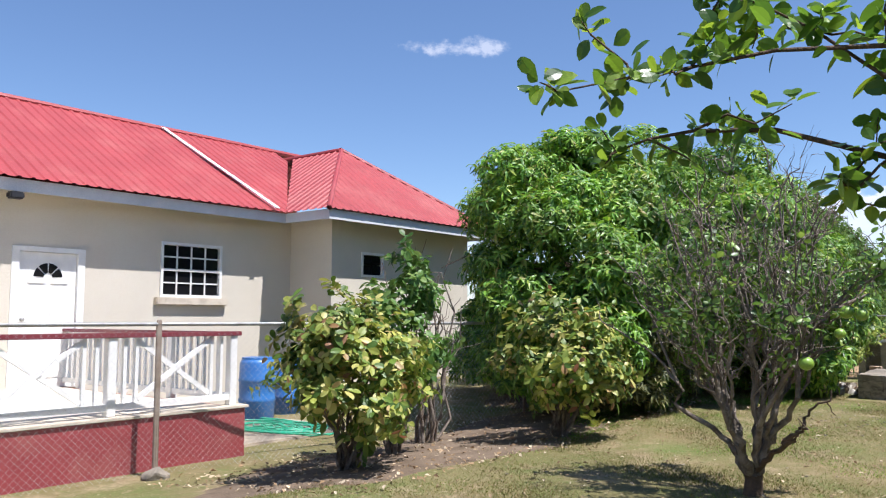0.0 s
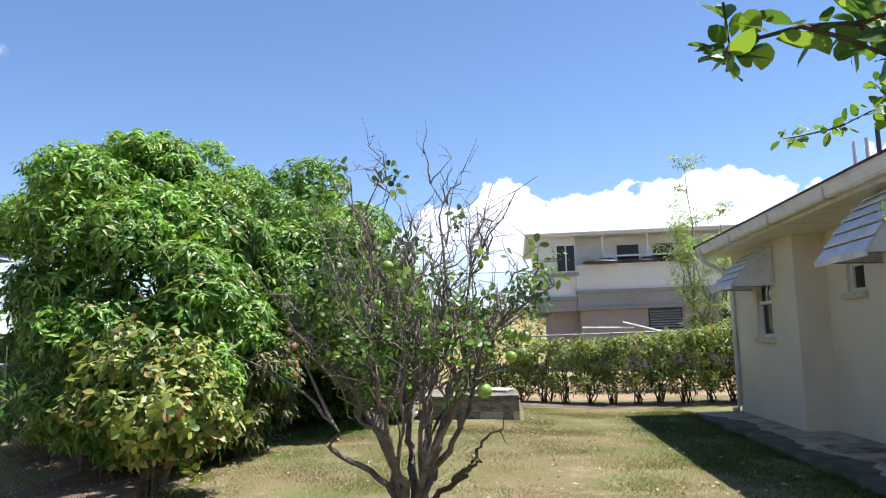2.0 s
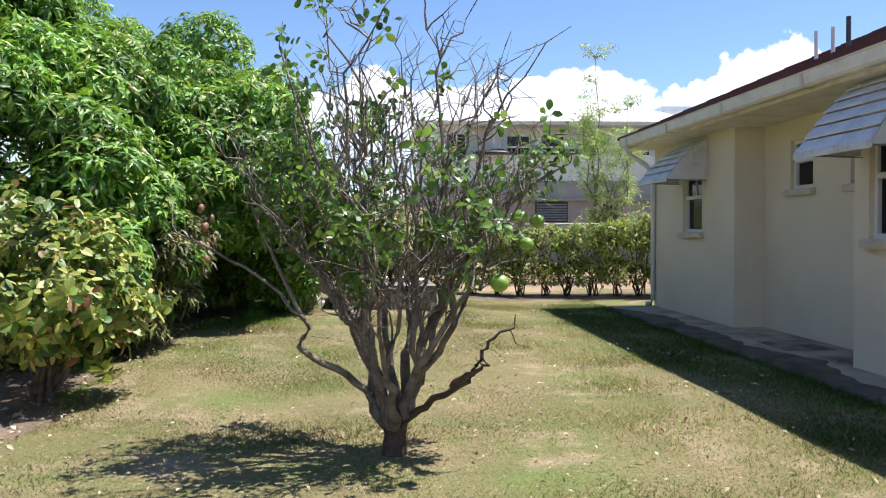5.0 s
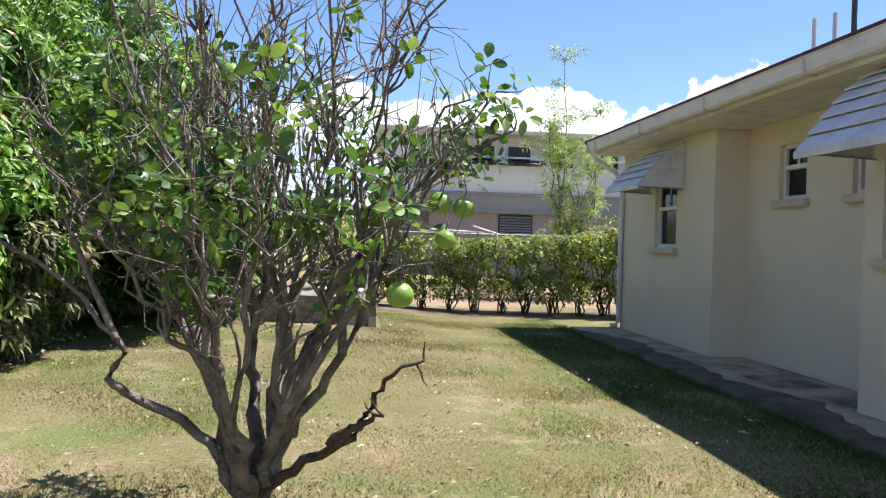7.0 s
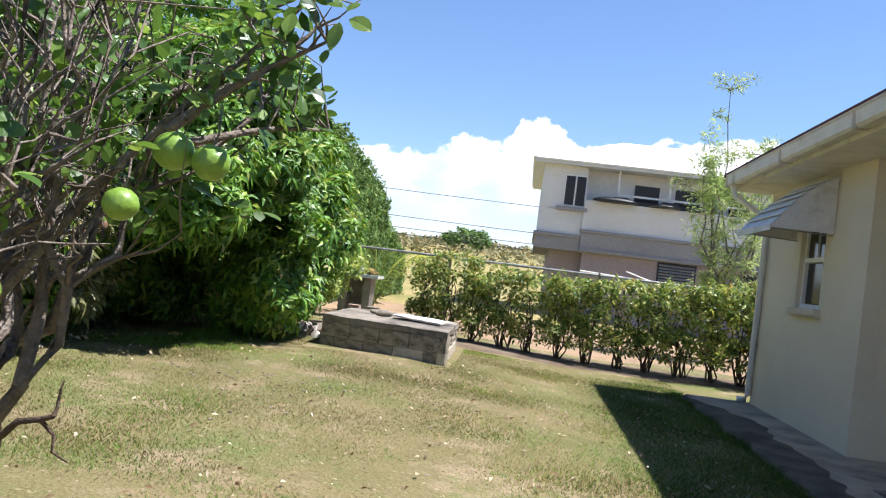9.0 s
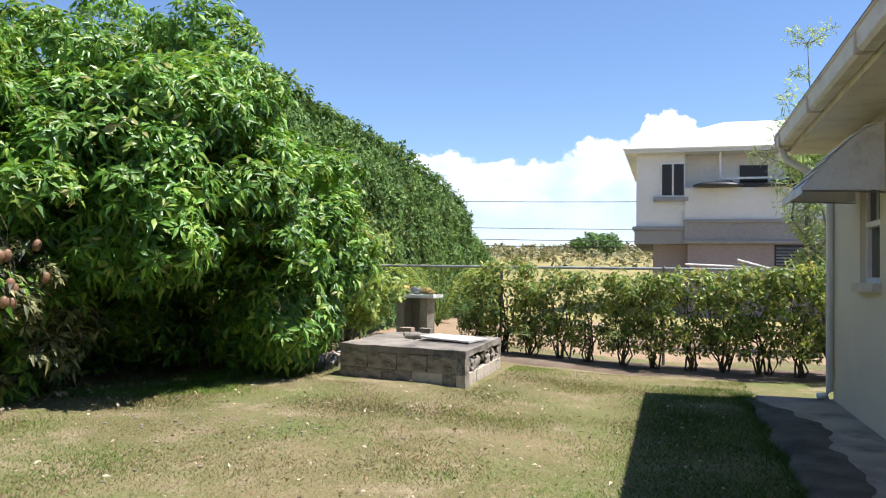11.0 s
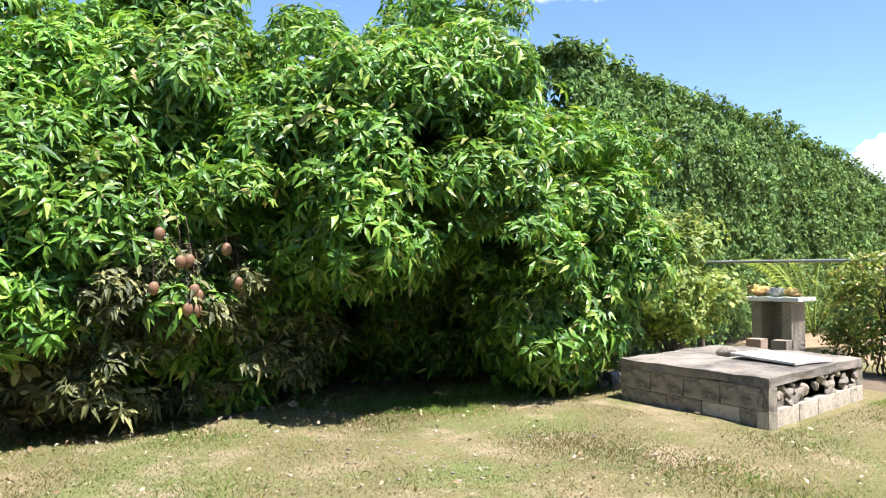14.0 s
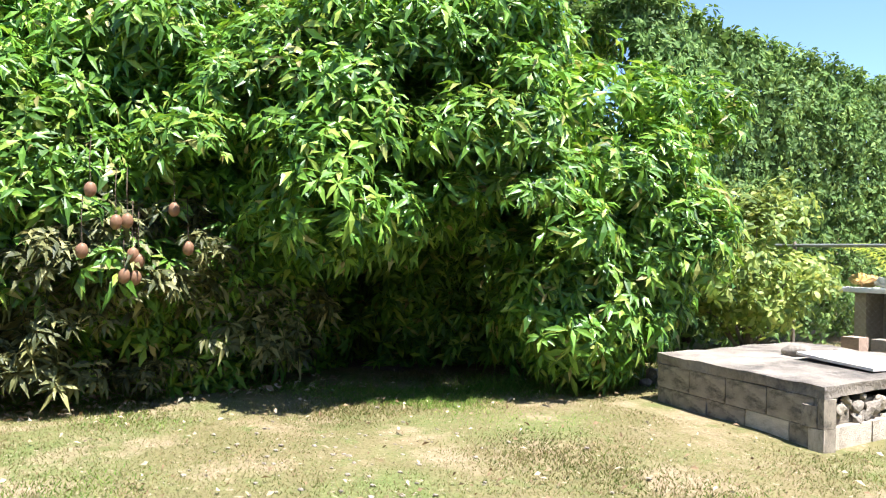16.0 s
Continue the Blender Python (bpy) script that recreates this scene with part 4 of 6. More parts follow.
def shrub(name, x, y, w, top, low, material, label, seed, leaf=(0.10, 0.05), n_lump=26, density=42, stems=12, spread=0.45, squash=1.0, category="bush"):
    """A many-stemmed bush: crooked stems from one foot and a leafy head of billows."""
    r = np.random.default_rng(seed)
    z0 = gz(x, y)
    s = thing(name, x, y, z0, label, category)
    rx = w / 2
    cz = (top + low) / 2
    lobes = [(x, y, cz, rx * 0.85, rx * 0.85 * squash, (top - low) / 2, low), (x + rx * 0.3, y - rx * 0.2, cz - 0.1, rx * 0.6, rx * 0.6 * squash, (top - low) / 2.6, low)]
    lump = lumps(r, lobes, n_lump, rx * 0.24)
    for k in range(stems):
        q = lump[int(r.integers(len(lump)))]
        a = r.uniform(0, 6.28)
        foot = (x + 0.06 * math.cos(a), y + 0.06 * math.sin(a), z0 - 0.03)
        mid = (x + (q[0] - x) * spread, y + (q[1] - y) * spread, z0 + (q[2] - z0) * 0.55)
        pts = np.concatenate([bent(r, foot, mid, 4, 0.05), bent(r, mid, q[:3], 4, 0.06)[1:]])
        v, f = tube(pts, np.linspace(0.022, 0.006, len(pts)), 6)
        array_part("stem", v, f, M_BARK, s, smooth=True)
    shapes = [fine_rosette(r, 6, leaf[0], leaf[1], -35, 45, 0.15) for _ in range(5)]
    P, A = skin(r, lump, density * 0.85)
    A = A * 0.55 + np.array([0, 0, 0.45])
    P, A = list(P), list(A)
    for q in lump:
        if r.uniform() < 0.6:
            d = np.array(q[6:9]) + [0, 0, 0.35] + r.normal(size=3) * 0.25
            d /= np.linalg.norm(d)
            for g in np.linspace(0.9, 1.6, 3):
                P.append(np.array(q[:3]) + d * q[3] * g)
                A.append(d)
    v, f = scatter(r, shapes, np.array(P), np.array(A), r.uniform(0.7, 1.25, len(P)))
    array_part("crown", v, f, material, s)
    inner = [(*q[:3], q[3] * 0.9, q[4] * 0.9, q[5] * 0.9, *q[6:]) for q in lump if r.uniform() < 0.5]
    inner = [(x + (q[0] - x) * 0.5, y + (q[1] - y) * 0.5, cz + (q[2] - cz) * 0.6, *q[3:]) for q in inner]
    foliage("inner_leaves", r, inner, density * 0.35, shapes, 1.0, material, s, tilt=0.2)
    return s


shrub("croton_bush", -2.42, 4.4, 1.55, 1.58, 0.24, M_BUSH, "rounded bush with yellowing green leaves over bare stems", 11, (0.108, 0.056), 40, 40, 18)
shrub("green_bush", -2.9, 5.65, 1.2, 2.12, 0.55, M_GREENBUSH, "taller dark green bush growing beside the fence", 12, (0.12, 0.058), 26, 44, 10)
shrub("croton_bush", -1.62, 7.15, 1.5, 1.52, 0.38, M_BUSH, "spreading bush with pale yellow-green leaves", 13, (0.108, 0.056), 40, 42, 16)
shrub("croton_bush", -2.15, 8.7, 1.1, 1.5, 0.2, M_OLDLEAF, "dull yellowing bush against the mango foliage", 15, (0.11, 0.05), 26, 40, 12)
shrub("pale_bush", -0.75, 16.0, 1.85, 2.05, 0.45, M_PALE, "pale green bush growing beside the mango tree", 14, (0.095, 0.04), 34, 46, 14)


def bare_stems(x, y, n, height, label, seed):
    r = np.random.default_rng(seed)
    z0 = gz(x, y)
    s = thing("dead_shrub", x, y, z0, label, "dead shrub")
    for k in range(n):
        a = r.uniform(0, 6.28)
        tip = (x + r.uniform(-0.5, 0.5), y + r.uniform(-0.5, 0.5), z0 + height * r.uniform(0.6, 1.0))
        pts = bent(r, (x + 0.12 * math.cos(a), y + 0.12 * math.sin(a), z0 - 0.03), tip, 7, 0.035)
        items = [tube(pts, np.linspace(0.024, 0.005, 7), 6)]
        for j in range(4):
            b = pts[r.integers(3, 6)]
            items.append(tube(bent(r, b, b + r.normal(size=3) * [0.2, 0.2, 0.1] + [0, 0, 0.25], 4, 0.08), np.linspace(0.008, 0.002, 4), 4))
        v, f = join_arrays(items)
        array_part("stem", v, f, M_BARK, s, smooth=True)


bare_stems(-3.35, 6.75, 12, 2.6, "leafless grey stems standing along the fence", 21)


def mango_tree():
    """One broad mango tree: trunk, limbs, and a crown of billows that sweeps down to the lawn."""
    r = np.random.default_rng(31)
    t = thing("mango_tree", -3.6, 12.2, 0.0, "large dense mango tree sweeping down to the lawn with hanging fruit", "tree")
    lobes = [(-3.95, 11.9, 2.55, 1.95, 1.95, 2.1, 0.9), (-1.75, 11.7, 2.45, 1.5, 1.55, 1.25, 1.2), (-1.9, 13.9, 2.55, 1.65, 1.8, 1.95, 0.8), (-4.2, 15.0, 2.9, 2.4, 2.5, 2.25, 0.8),
             (-2.5, 9.25, 1.75, 1.0, 1.1, 1.55, 0.25), (-0.75, 13.6, 1.30, 0.8, 0.9, 0.8, 0.4), (-3.05, 10.0, 2.6, 1.45, 1.45, 1.75, 0.3),
             (-2.3, 10.3, 1.15, 0.65, 0.8, 0.9, 0.2), (-4.7, 11.6, 0.9, 1.2, 1.6, 0.8, 0.1), (-4.5, 13.9, 0.9, 1.3, 1.6, 0.85, 0.1), (-2.7, 11.7, 0.85, 0.8, 1.2, 0.8, 0.05), (-2.3, 13.4, 0.85, 0.8, 1.0, 0.8, 0.05)]
    lump = lumps(r, lobes, 38, 0.45)
    skirts = [(-1.55, 9.45, 1.45, 0.50, 0.65, 0.50, 0.65), (-1.85, 8.55, 1.2, 0.5, 0.6, 0.5, 0.4), (-1.15, 10.2, 1.85, 0.55, 0.55, 0.38, 1.2), (-0.45, 11.35, 1.85, 0.68, 0.65, 0.42, 1.2),
              (-0.25, 12.3, 1.65, 0.65, 0.65, 0.42, 1.0), (-1.2, 10.9, 2.65, 0.70, 0.70, 0.45, 1.6), (-0.95, 12.1, 3.05, 0.75, 0.75, 0.5, 2.0), (-0.3, 13.3, 2.3, 0.7, 0.7, 0.5, 1.2), (-1.9, 9.6, 2.7, 0.6, 0.6, 0.5, 1.8), (-1.6, 8.9, 2.0, 0.5, 0.55, 0.4, 1.0),
              (-0.9, 11.45, 2.6, 0.75, 0.7, 0.5, 1.95), (-0.40, 11.9, 2.4, 0.65, 0.7, 0.5, 1.75), (-0.95, 10.6, 2.25, 0.6, 0.6, 0.42, 1.6), (-0.55, 10.9, 1.65, 0.5, 0.5, 0.38, 1.15), (-0.72, 11.0, 2.15, 0.55, 0.55, 0.4, 1.6),
              (-1.3, 12.9, 3.4, 0.8, 0.8, 0.5, 2.6),
              (-0.12, 12.75, 0.95, 0.36, 0.40, 0.42, 0.35), (-0.35, 13.2, 0.7, 0.35, 0.4, 0.4, 0.15)]
    lump += lumps(r, skirts, 14, 0.26)
    lump = [q for q in lump if (q[0] > -4.9 or r.uniform() < 0.3) and not (q[0] > -2.9 and q[2] > (3.66 if q[1] > 13.2 else 4.3))]
    v, f = tube(bent(r, (-3.6, 12.2, -0.1), (-3.5, 12.2, 1.5), 6, 0.03), np.linspace(0.30, 0.2, 6), 12)
    array_part("trunk", v, f, M_DARKBARK, t, smooth=True)
    for q in [(-4.6, 10.8, 3.4), (-2.0, 11.5, 2.8), (-2.2, 14.0, 3.0), (-4.6, 14.8, 3.8), (-2.8, 9.2, 1.7), (-1.2, 13.4, 1.6), (-3.6, 12.4, 3.8)]:
        pts = bent(r, (-3.5, 12.2, 1.2), q, 7, 0.05)
        items = [tube(pts, np.linspace(0.15, 0.03, 7), 8)]
        for k in range(7):
            b = pts[r.integers(2, 7)]
            items.append(tube(bent(r, b, b + r.normal(size=3) * [0.8, 0.8, 0.4] + [0, 0, 0.2], 5, 0.06), np.linspace(0.035, 0.008, 5), 5))
        v, f = join_arrays(items)
        array_part("limb", v, f, M_DARKBARK, t, smooth=True)
    shapes = [rosette(r, 9, 0.150, 0.042, -42, 30, 0.08) for _ in range(8)]
    foliage("crown", r, lump, 68, shapes, 1.0, M_MANGO, t, "dense crown of long glossy green leaves", tilt=0.45)
    old = lumps(r, [(-1.62, 9.45, 0.66, 0.36, 0.75, 0.52, 0.18), (-1.48, 10.25, 0.74, 0.36, 0.5, 0.52, 0.2), (-1.1, 9.74, 1.30, 0.28, 0.36, 0.36, 0.8), (-1.8, 8.7, 0.7, 0.3, 0.5, 0.5, 0.18), (-1.35, 9.3, 1.2, 0.3, 0.4, 0.4, 0.7), (-1.6, 10.85, 0.8, 0.32, 0.4, 0.45, 0.25)], 24, 0.16)
    foliage("old_leaves", r, old, 85, shapes, 0.8, M_OLDLEAF, t, "dull yellowing older leaves near the ground", tilt=0.6)
    inner = [(cx, cy, cz, rx * 0.72, ry * 0.72, rz * 0.72, 0.0, 0.0, 0.3) for cx, cy, cz, rx, ry, rz, _ in lobes]
    foliage("inner_leaves", r, inner, 11, shapes, 1.3, M_MANGO, t, tilt=0.2)
    for x, y, z in [(-0.80, 9.21, 1.60), (-0.80, 9.37, 1.40), (-0.80, 9.44, 1.41), (-0.80, 9.48, 1.19), (-0.80, 9.52, 1.15), (-0.80, 9.74, 1.50), (-0.80, 9.84, 1.24), (-0.80, 9.43, 1.05), (-0.80, 9.50, 1.04), (-0.80, 9.17, 1.21)]:
        bm = bmesh.new()
        bmesh.ops.create_uvsphere(bm, u_segments=14, v_segments=10, radius=0.042, matrix=Matrix.Translation((x, y, z)) @ Matrix.Diagonal((0.85, 0.95, 1.2, 1)))
        for w in bm.verts:
            w.co.x += 0.15 * (w.co.z - z)
        part("mango", bm, M_MANGOFRUIT, t, "ripening reddish mango", True)
        v, f = tube([(x, y, z + 0.055), (x + 0.01, y - 0.01, z + 0.2), (x - 0.12, y + 0.02, z + 0.36)], 0.003, 4)
        array_part("fruit_stalk", v, f, M_DARKBARK, t)
    return t


mango_tree()


def ficus_screen():
    """The tall clipped tree screen beyond the mango tree, running away from the lawn: a sheared face, a top that steps down, a lower end."""
    r = np.random.default_rng(41)
    t = thing("ficus_screen", -2.4, 23, 0.05, "tall dark green tree screen with a sheared face", "tree screen")
    top = lambda y: np.interp(y, [15, 16.5, 19.4, 21.8, 24.5, 27.2, 27.7, 29.5, 31.5], [4.4, 4.3, 4.1, 4.08, 3.8, 3.45, 2.5, 2.3, 1.7])
    for k in range(9):
        y = 15.9 + k * 1.35
        v, f = tube(bent(r, (-2.6, y, -0.05), (-2.5, y + 0.2, 2.0), 5, 0.04), np.linspace(0.10, 0.05, 5), 8)
        array_part("trunk", v, f, M_DARKBARK, t, smooth=True)
    P, A = [], []
    for k in range(11500):
        y = 15.2 + 16.2 * r.uniform() ** 1.25
        h = top(y) + 0.16 * noise.noise(Vector((y * 0.9, 2, 0))) + 0.08 * noise.noise(Vector((y * 3.1, 7, 0)))
        if r.uniform() < 0.76:
            z = 0.25 + (h - 0.25) * r.uniform()
            x = -1.6 + 0.17 * noise.noise(Vector((y * 1.1, z * 1.1, 5))) + 0.11 * noise.noise(Vector((y * 3.3, z * 2.6, 1))) - 0.45 * max(0.0, z / h - 0.86) / 0.14
            a = np.array([1.0, 0, 0.15])
        else:
            x = -1.7 - 1.5 * r.uniform()
            z = h + 0.1 * noise.noise(Vector((x * 2, y * 2, 3)))
            a = np.array([0.1, 0, 1.0])
        P.append((x + r.normal() * 0.05, y + r.normal() * 0.03, z + r.normal() * 0.05))
        A.append(a + r.normal(size=3) * 0.35)
    for k in range(500):
        z = 0.2 + (top(27.4) - 0.2) * r.uniform()
        P.append((-1.7 - 1.4 * r.uniform(), 27.5 + r.normal() * 0.08, z))
        A.append(np.array([0.2, 1.0, 0.2]) + r.normal(size=3) * 0.3)
    shapes = [rosette(r, 7, 0.10, 0.05, -50, 40, 0.1) for _ in range(5)]
    P = np.array(P)
    v, f = scatter(r, shapes, P, np.array(A), r.uniform(0.75, 1.35, len(P)))
    array_part("crown", v, f, M_FICUS, t)
    Q = np.stack([r.uniform(-2.5, -1.78, 4800), r.uniform(15.4, 31, 4800), np.zeros(4800)], -1)
    Q[:, 2] = 0.3 + (top(Q[:, 1]) - 0.45) * r.uniform(0, 1, 4800)
    v, f = scatter(r, shapes, Q, r.normal(size=Q.shape), r.uniform(1.4, 2.0, len(Q)))
    array_part("inner_leaves", v, f, M_FICUS, t)


ficus_screen()


def hedge_shrub(seed):
    r = np.random.default_rng(seed)
    s = thing("hedge_shrub", 0, 0, 0, "clipped hedge shrub with thin bare stems below", "hedge shrub", "shrubs of the rear hedge")
    lump = []
    for k in range(58):
        p = np.array([r.uniform(-0.40, 0.40), r.uniform(-0.34, 0.34), 0.42 + 0.90 * r.uniform() ** 0.75])
        q = p - [0, 0, 0.85]
        rad = r.uniform(0.07, 0.16)
        lump.append((*p, rad, rad, rad * 0.9, *(q / (np.linalg.norm(q) + 0.01))))
    for k in range(9):
        q = lump[int(r.integers(len(lump)))]
        a = r.uniform(0, 6.28)
        pts = bent(r, (0.07 * math.cos(a), 0.07 * math.sin(a), -0.08), (q[0] * 0.8, q[1] * 0.8, q[2]), 6, 0.05)
        v, f = tube(pts, np.linspace(0.016, 0.005, 6), 5)
        array_part("stem", v, f, M_DARKBARK, s, smooth=True)
    shapes = [rosette(r, 6, 0.085, 0.042, -45, 50, 0.2) for _ in range(4)]
    foliage("crown", r, lump, 82, shapes, 1.0, M_HEDGE, s)
    P = np.stack([r.uniform(-0.42, 0.42, 90), r.uniform(-0.36, 0.36, 90), r.uniform(0.18, 0.6, 90)], -1)
    v, f = scatter(r, shapes, P, r.normal(size=P.shape) + [0, 0, 0.4], r.uniform(0.6, 1.0, 90))
    array_part("low_leaves", v, f, M_HEDGE, s)
    return s


HEDGE_A, HEDGE_B = Vector((1.15, 16.75, 0.08)), Vector((9.4, 15.35, 0.05))
stock = [hedge_shrub(50), hedge_shrub(51), hedge_shrub(52)]
hr = np.random.default_rng(55)
hn = 19
for k in range(hn):
    p = HEDGE_A.lerp(HEDGE_B, k / (hn - 1)) + Vector((hr.uniform(-0.05, 0.05), hr.uniform(-0.12, 0.12), 0))
    sc = hr.uniform(0.88, 1.04) + 0.12 * smoothstep(k, 8, 12)
    ob = stock[k] if k < 3 else copy_thing(stock[k % 3], Matrix())
    ob.matrix_basis = Matrix.LocRotScale(p, Euler((0, 0, hr.uniform(0, 6.28))), (sc, sc, sc * hr.uniform(0.96, 1.08)))


def fruit_at(parent, x, y, z, rad, material, label):
    bm = bmesh.new()
    bmesh.ops.create_uvsphere(bm, u_segments=18, v_segments=12, radius=rad, matrix=Matrix.Translation((x, y, z)) @ Matrix.Diagonal((1, 1, 0.92, 1)))
    for w in bm.verts:
        w.co += 0.0025 * noise.noise_vector(w.co * 60)
    part("fruit", bm, material, parent, label, True)
    v, f = tube([(x, y, z + rad * 0.9), (x + 0.01, y, z + rad * 1.5), (x, y + 0.02, z + rad * 2.6)], 0.003, 4)
    array_part("fruit_stalk", v, f, M_BARK, parent)


def lime_tree():
    """The thinning citrus tree on the lawn: a vase of grey stems, twigs, sparse leaves and a few fruit."""
    r = np.random.default_rng(61)
    x, y = 1.17, 5.36
    z0 = gz(x, y)
    t = thing("citrus_tree", x, y, z0, "half-dead citrus tree with bare grey stems and few green fruit", "tree")
    v, f = tube([(x, y, z0 - 0.08), (x, y, z0 + 0.02), (x + 0.005, y, z0 + 0.12), (x, y, z0 + 0.24)], [0.115, 0.078, 0.068, 0.085], 12)
    array_part("trunk", v, f, M_DARKBARK, t, smooth=True)
    tips, twigs, knees, leafy = [], [], [], []
    for k in range(11):
        a = k * 2.4 + r.uniform(-0.3, 0.3)
        q = r.uniform(0.18, 0.42)
        knee = np.array([x + q * math.cos(a), y + 0.9 * q * math.sin(a), z0 + r.uniform(0.5, 0.95)])
        pts = bent(r, (x + 0.05 * math.cos(a), y + 0.05 * math.sin(a), z0 + 0.18), knee, 7, 0.04, 0.0)
        v, f = tube(pts, np.linspace(0.040, 0.022, 7) * r.uniform(0.8, 1.1), 8)
        array_part("limb", v, f, M_BARK, t, smooth=True)
        knees.append((a, knee))
    for k in range(34):
        a = k * 2.4 + r.uniform(-0.3, 0.3)
        rad = (0.18 + 0.82 * math.sqrt((k + 0.5) / 34)) * r.uniform(0.8, 1.05)
        top = 2.78 - 1.2 * rad + r.uniform(-0.4, 0.3)
        tip = np.array([x + 1.0 * rad * math.cos(a), y + 0.85 * rad * math.sin(a), z0 + top])
        knee = min(knees, key=lambda q: abs((q[0] - a + math.pi) % (2 * math.pi) - math.pi) + (0.0 if r.uniform() < 0.7 else 1.0))[1]
        pts = bent(r, knee - [0, 0, 0.02], tip, 12, 0.022, 0.0)
        n = len(pts)
        items = [tube(pts, np.linspace(0.019, 0.0035, n) * r.uniform(0.7, 1.25), 7)]
        for j in range(11):
            b = pts[r.integers(2, n)]
            d = r.normal(size=3) * [0.13, 0.13, 0.10] + [0.10 * math.cos(a), 0.10 * math.sin(a), 0.30]
            tw = bent(r, b, b + d * r.uniform(0.5, 1.15), 5, 0.06)
            items.append(tube(tw, np.linspace(0.008, 0.0018, 5), 4))
            twigs.append(tw)
            for i in range(3):
                c = tw[r.integers(2, 5)]
                t2 = bent(r, c, c + r.normal(size=3) * 0.10 + [0, 0, 0.07], 3, 0.08)
                items.append(tube(t2, [0.0035, 0.0025, 0.0012], 3))
                twigs.append(t2)
        vv, ff = join_arrays(items)
        array_part("stem", vv, ff, M_BARK, t, smooth=True)
        tips.append(tip)
    for a in ([(x + 0.03, y - 0.02, z0 + 0.2), (1.35, 5.18, 0.33), (1.54, 5.03, 0.48), (1.64, 5.0, 0.60), (1.71, 5.0, 0.73), (1.85, 4.98, 0.81)],
              [(1.50, 5.06, 0.46), (1.60, 4.99, 0.56), (1.70, 4.95, 0.60)],
              [(x - 0.03, y, z0 + 0.2), (0.95, 5.32, 0.45), (0.70, 5.25, 0.62), (0.62, 5.2, 0.70), (0.64, 5.2, 0.85), (0.30, 5.3, 1.15), (-0.10, 5.3, 1.36)]):
        pts = curve_through(a, 4)
        pts[1:-1] += r.normal(size=(len(pts) - 2, 3)) * 0.008
        items = [tube(pts, np.linspace(0.026, 0.006, len(pts)), 7)]
        for j in range(2):
            b = pts[-1 - j % 2]
            items.append(tube(bent(r, b, b + r.normal(size=3) * 0.08 + [0, 0, 0.06], 4, 0.08), np.linspace(0.006, 0.002, 4), 4))
        vv, ff = join_arrays(items)
        array_part("low_branch", vv, ff, M_DARKBARK if a[-1][0] > 1.3 else M_BARK, t, smooth=True)
    for a in ([(1.45, 5.3, 1.0), (1.75, 5.3, 1.4), (2.0, 5.36, 1.70), (2.19, 5.44, 1.96)], [(1.85, 5.32, 1.50), (2.05, 5.33, 1.66), (2.25, 5.31, 1.77)], [(1.8, 5.4, 1.46), (2.0, 5.65, 1.58), (2.15, 5.8, 1.62)], [(0.95, 5.25, 1.2), (0.68, 5.22, 1.9), (0.52, 5.2, 2.42)], [(0.64, 5.2, 0.85), (0.45, 5.25, 1.25), (0.30, 5.3, 1.6)]):
        pts = curve_through(a, 4)
        items = [tube(pts, np.linspace(0.016, 0.004, len(pts)), 6)]
        for j in range(9):
            b = pts[r.integers(len(pts) // 2, len(pts))]
            tw = bent(r, b, b + r.normal(size=3) * 0.07 + [0, 0, 0.08], 4, 0.06)
            items.append(tube(tw, np.linspace(0.005, 0.0015, 4), 4))
            leafy.append(tw)
        vv, ff = join_arrays(items)
        array_part("stem", vv, ff, M_BARK, t, smooth=True)
    P, A = [], []
    for tw in leafy:
        for i in range(2):
            P.append(tw[-1 - i] + r.normal(size=3) * 0.02)
            A.append(r.normal(size=3) * 0.7 + [0, 0, 0.6])
    for tw in twigs:
        p = tw[-1]
        rad = math.hypot(p[0] - x, p[1] - y)
        h = p[2] - z0
        green = noise.noise(Vector(p * 2.4)) + (0.25 if 1.0 < h < 2.0 and rad > 0.35 else -0.05) + (0.12 if p[0] < x else 0.0)
        if green > 0.50 and h > 0.95:
            for i in range(int(r.integers(1, 4))):
                P.append(tw[-1 - i % 2] + r.normal(size=3) * 0.035)
                A.append(r.normal(size=3) * 0.7 + [0, 0, 0.6])
    shapes = [fine_rosette(r, 4, 0.056, 0.034, -40, 55, 0.3) for _ in range(5)]
    v, f = scatter(r, shapes, np.array(P), np.array(A), r.uniform(0.75, 1.3, len(P)))
    array_part("leaves", v, f, M_OLDCITRUS, t, "sparse dark green citrus leaves")
    for x0, y0, zc, rad in ((1.025, 5.44, 1.98, 0.046), (1.923, 5.225, 1.438, 0.052), (2.025, 5.22, 1.419, 0.048), (1.923, 5.004, 1.285, 0.040), (1.738, 4.819, 1.075, 0.052), (0.97, 5.3, 1.68, 0.046), (0.98, 5.3, 1.54, 0.044)):
        fruit_at(t, x0, y0, zc, rad, M_LIME, "green citrus fruit")
    return t


lime_tree()


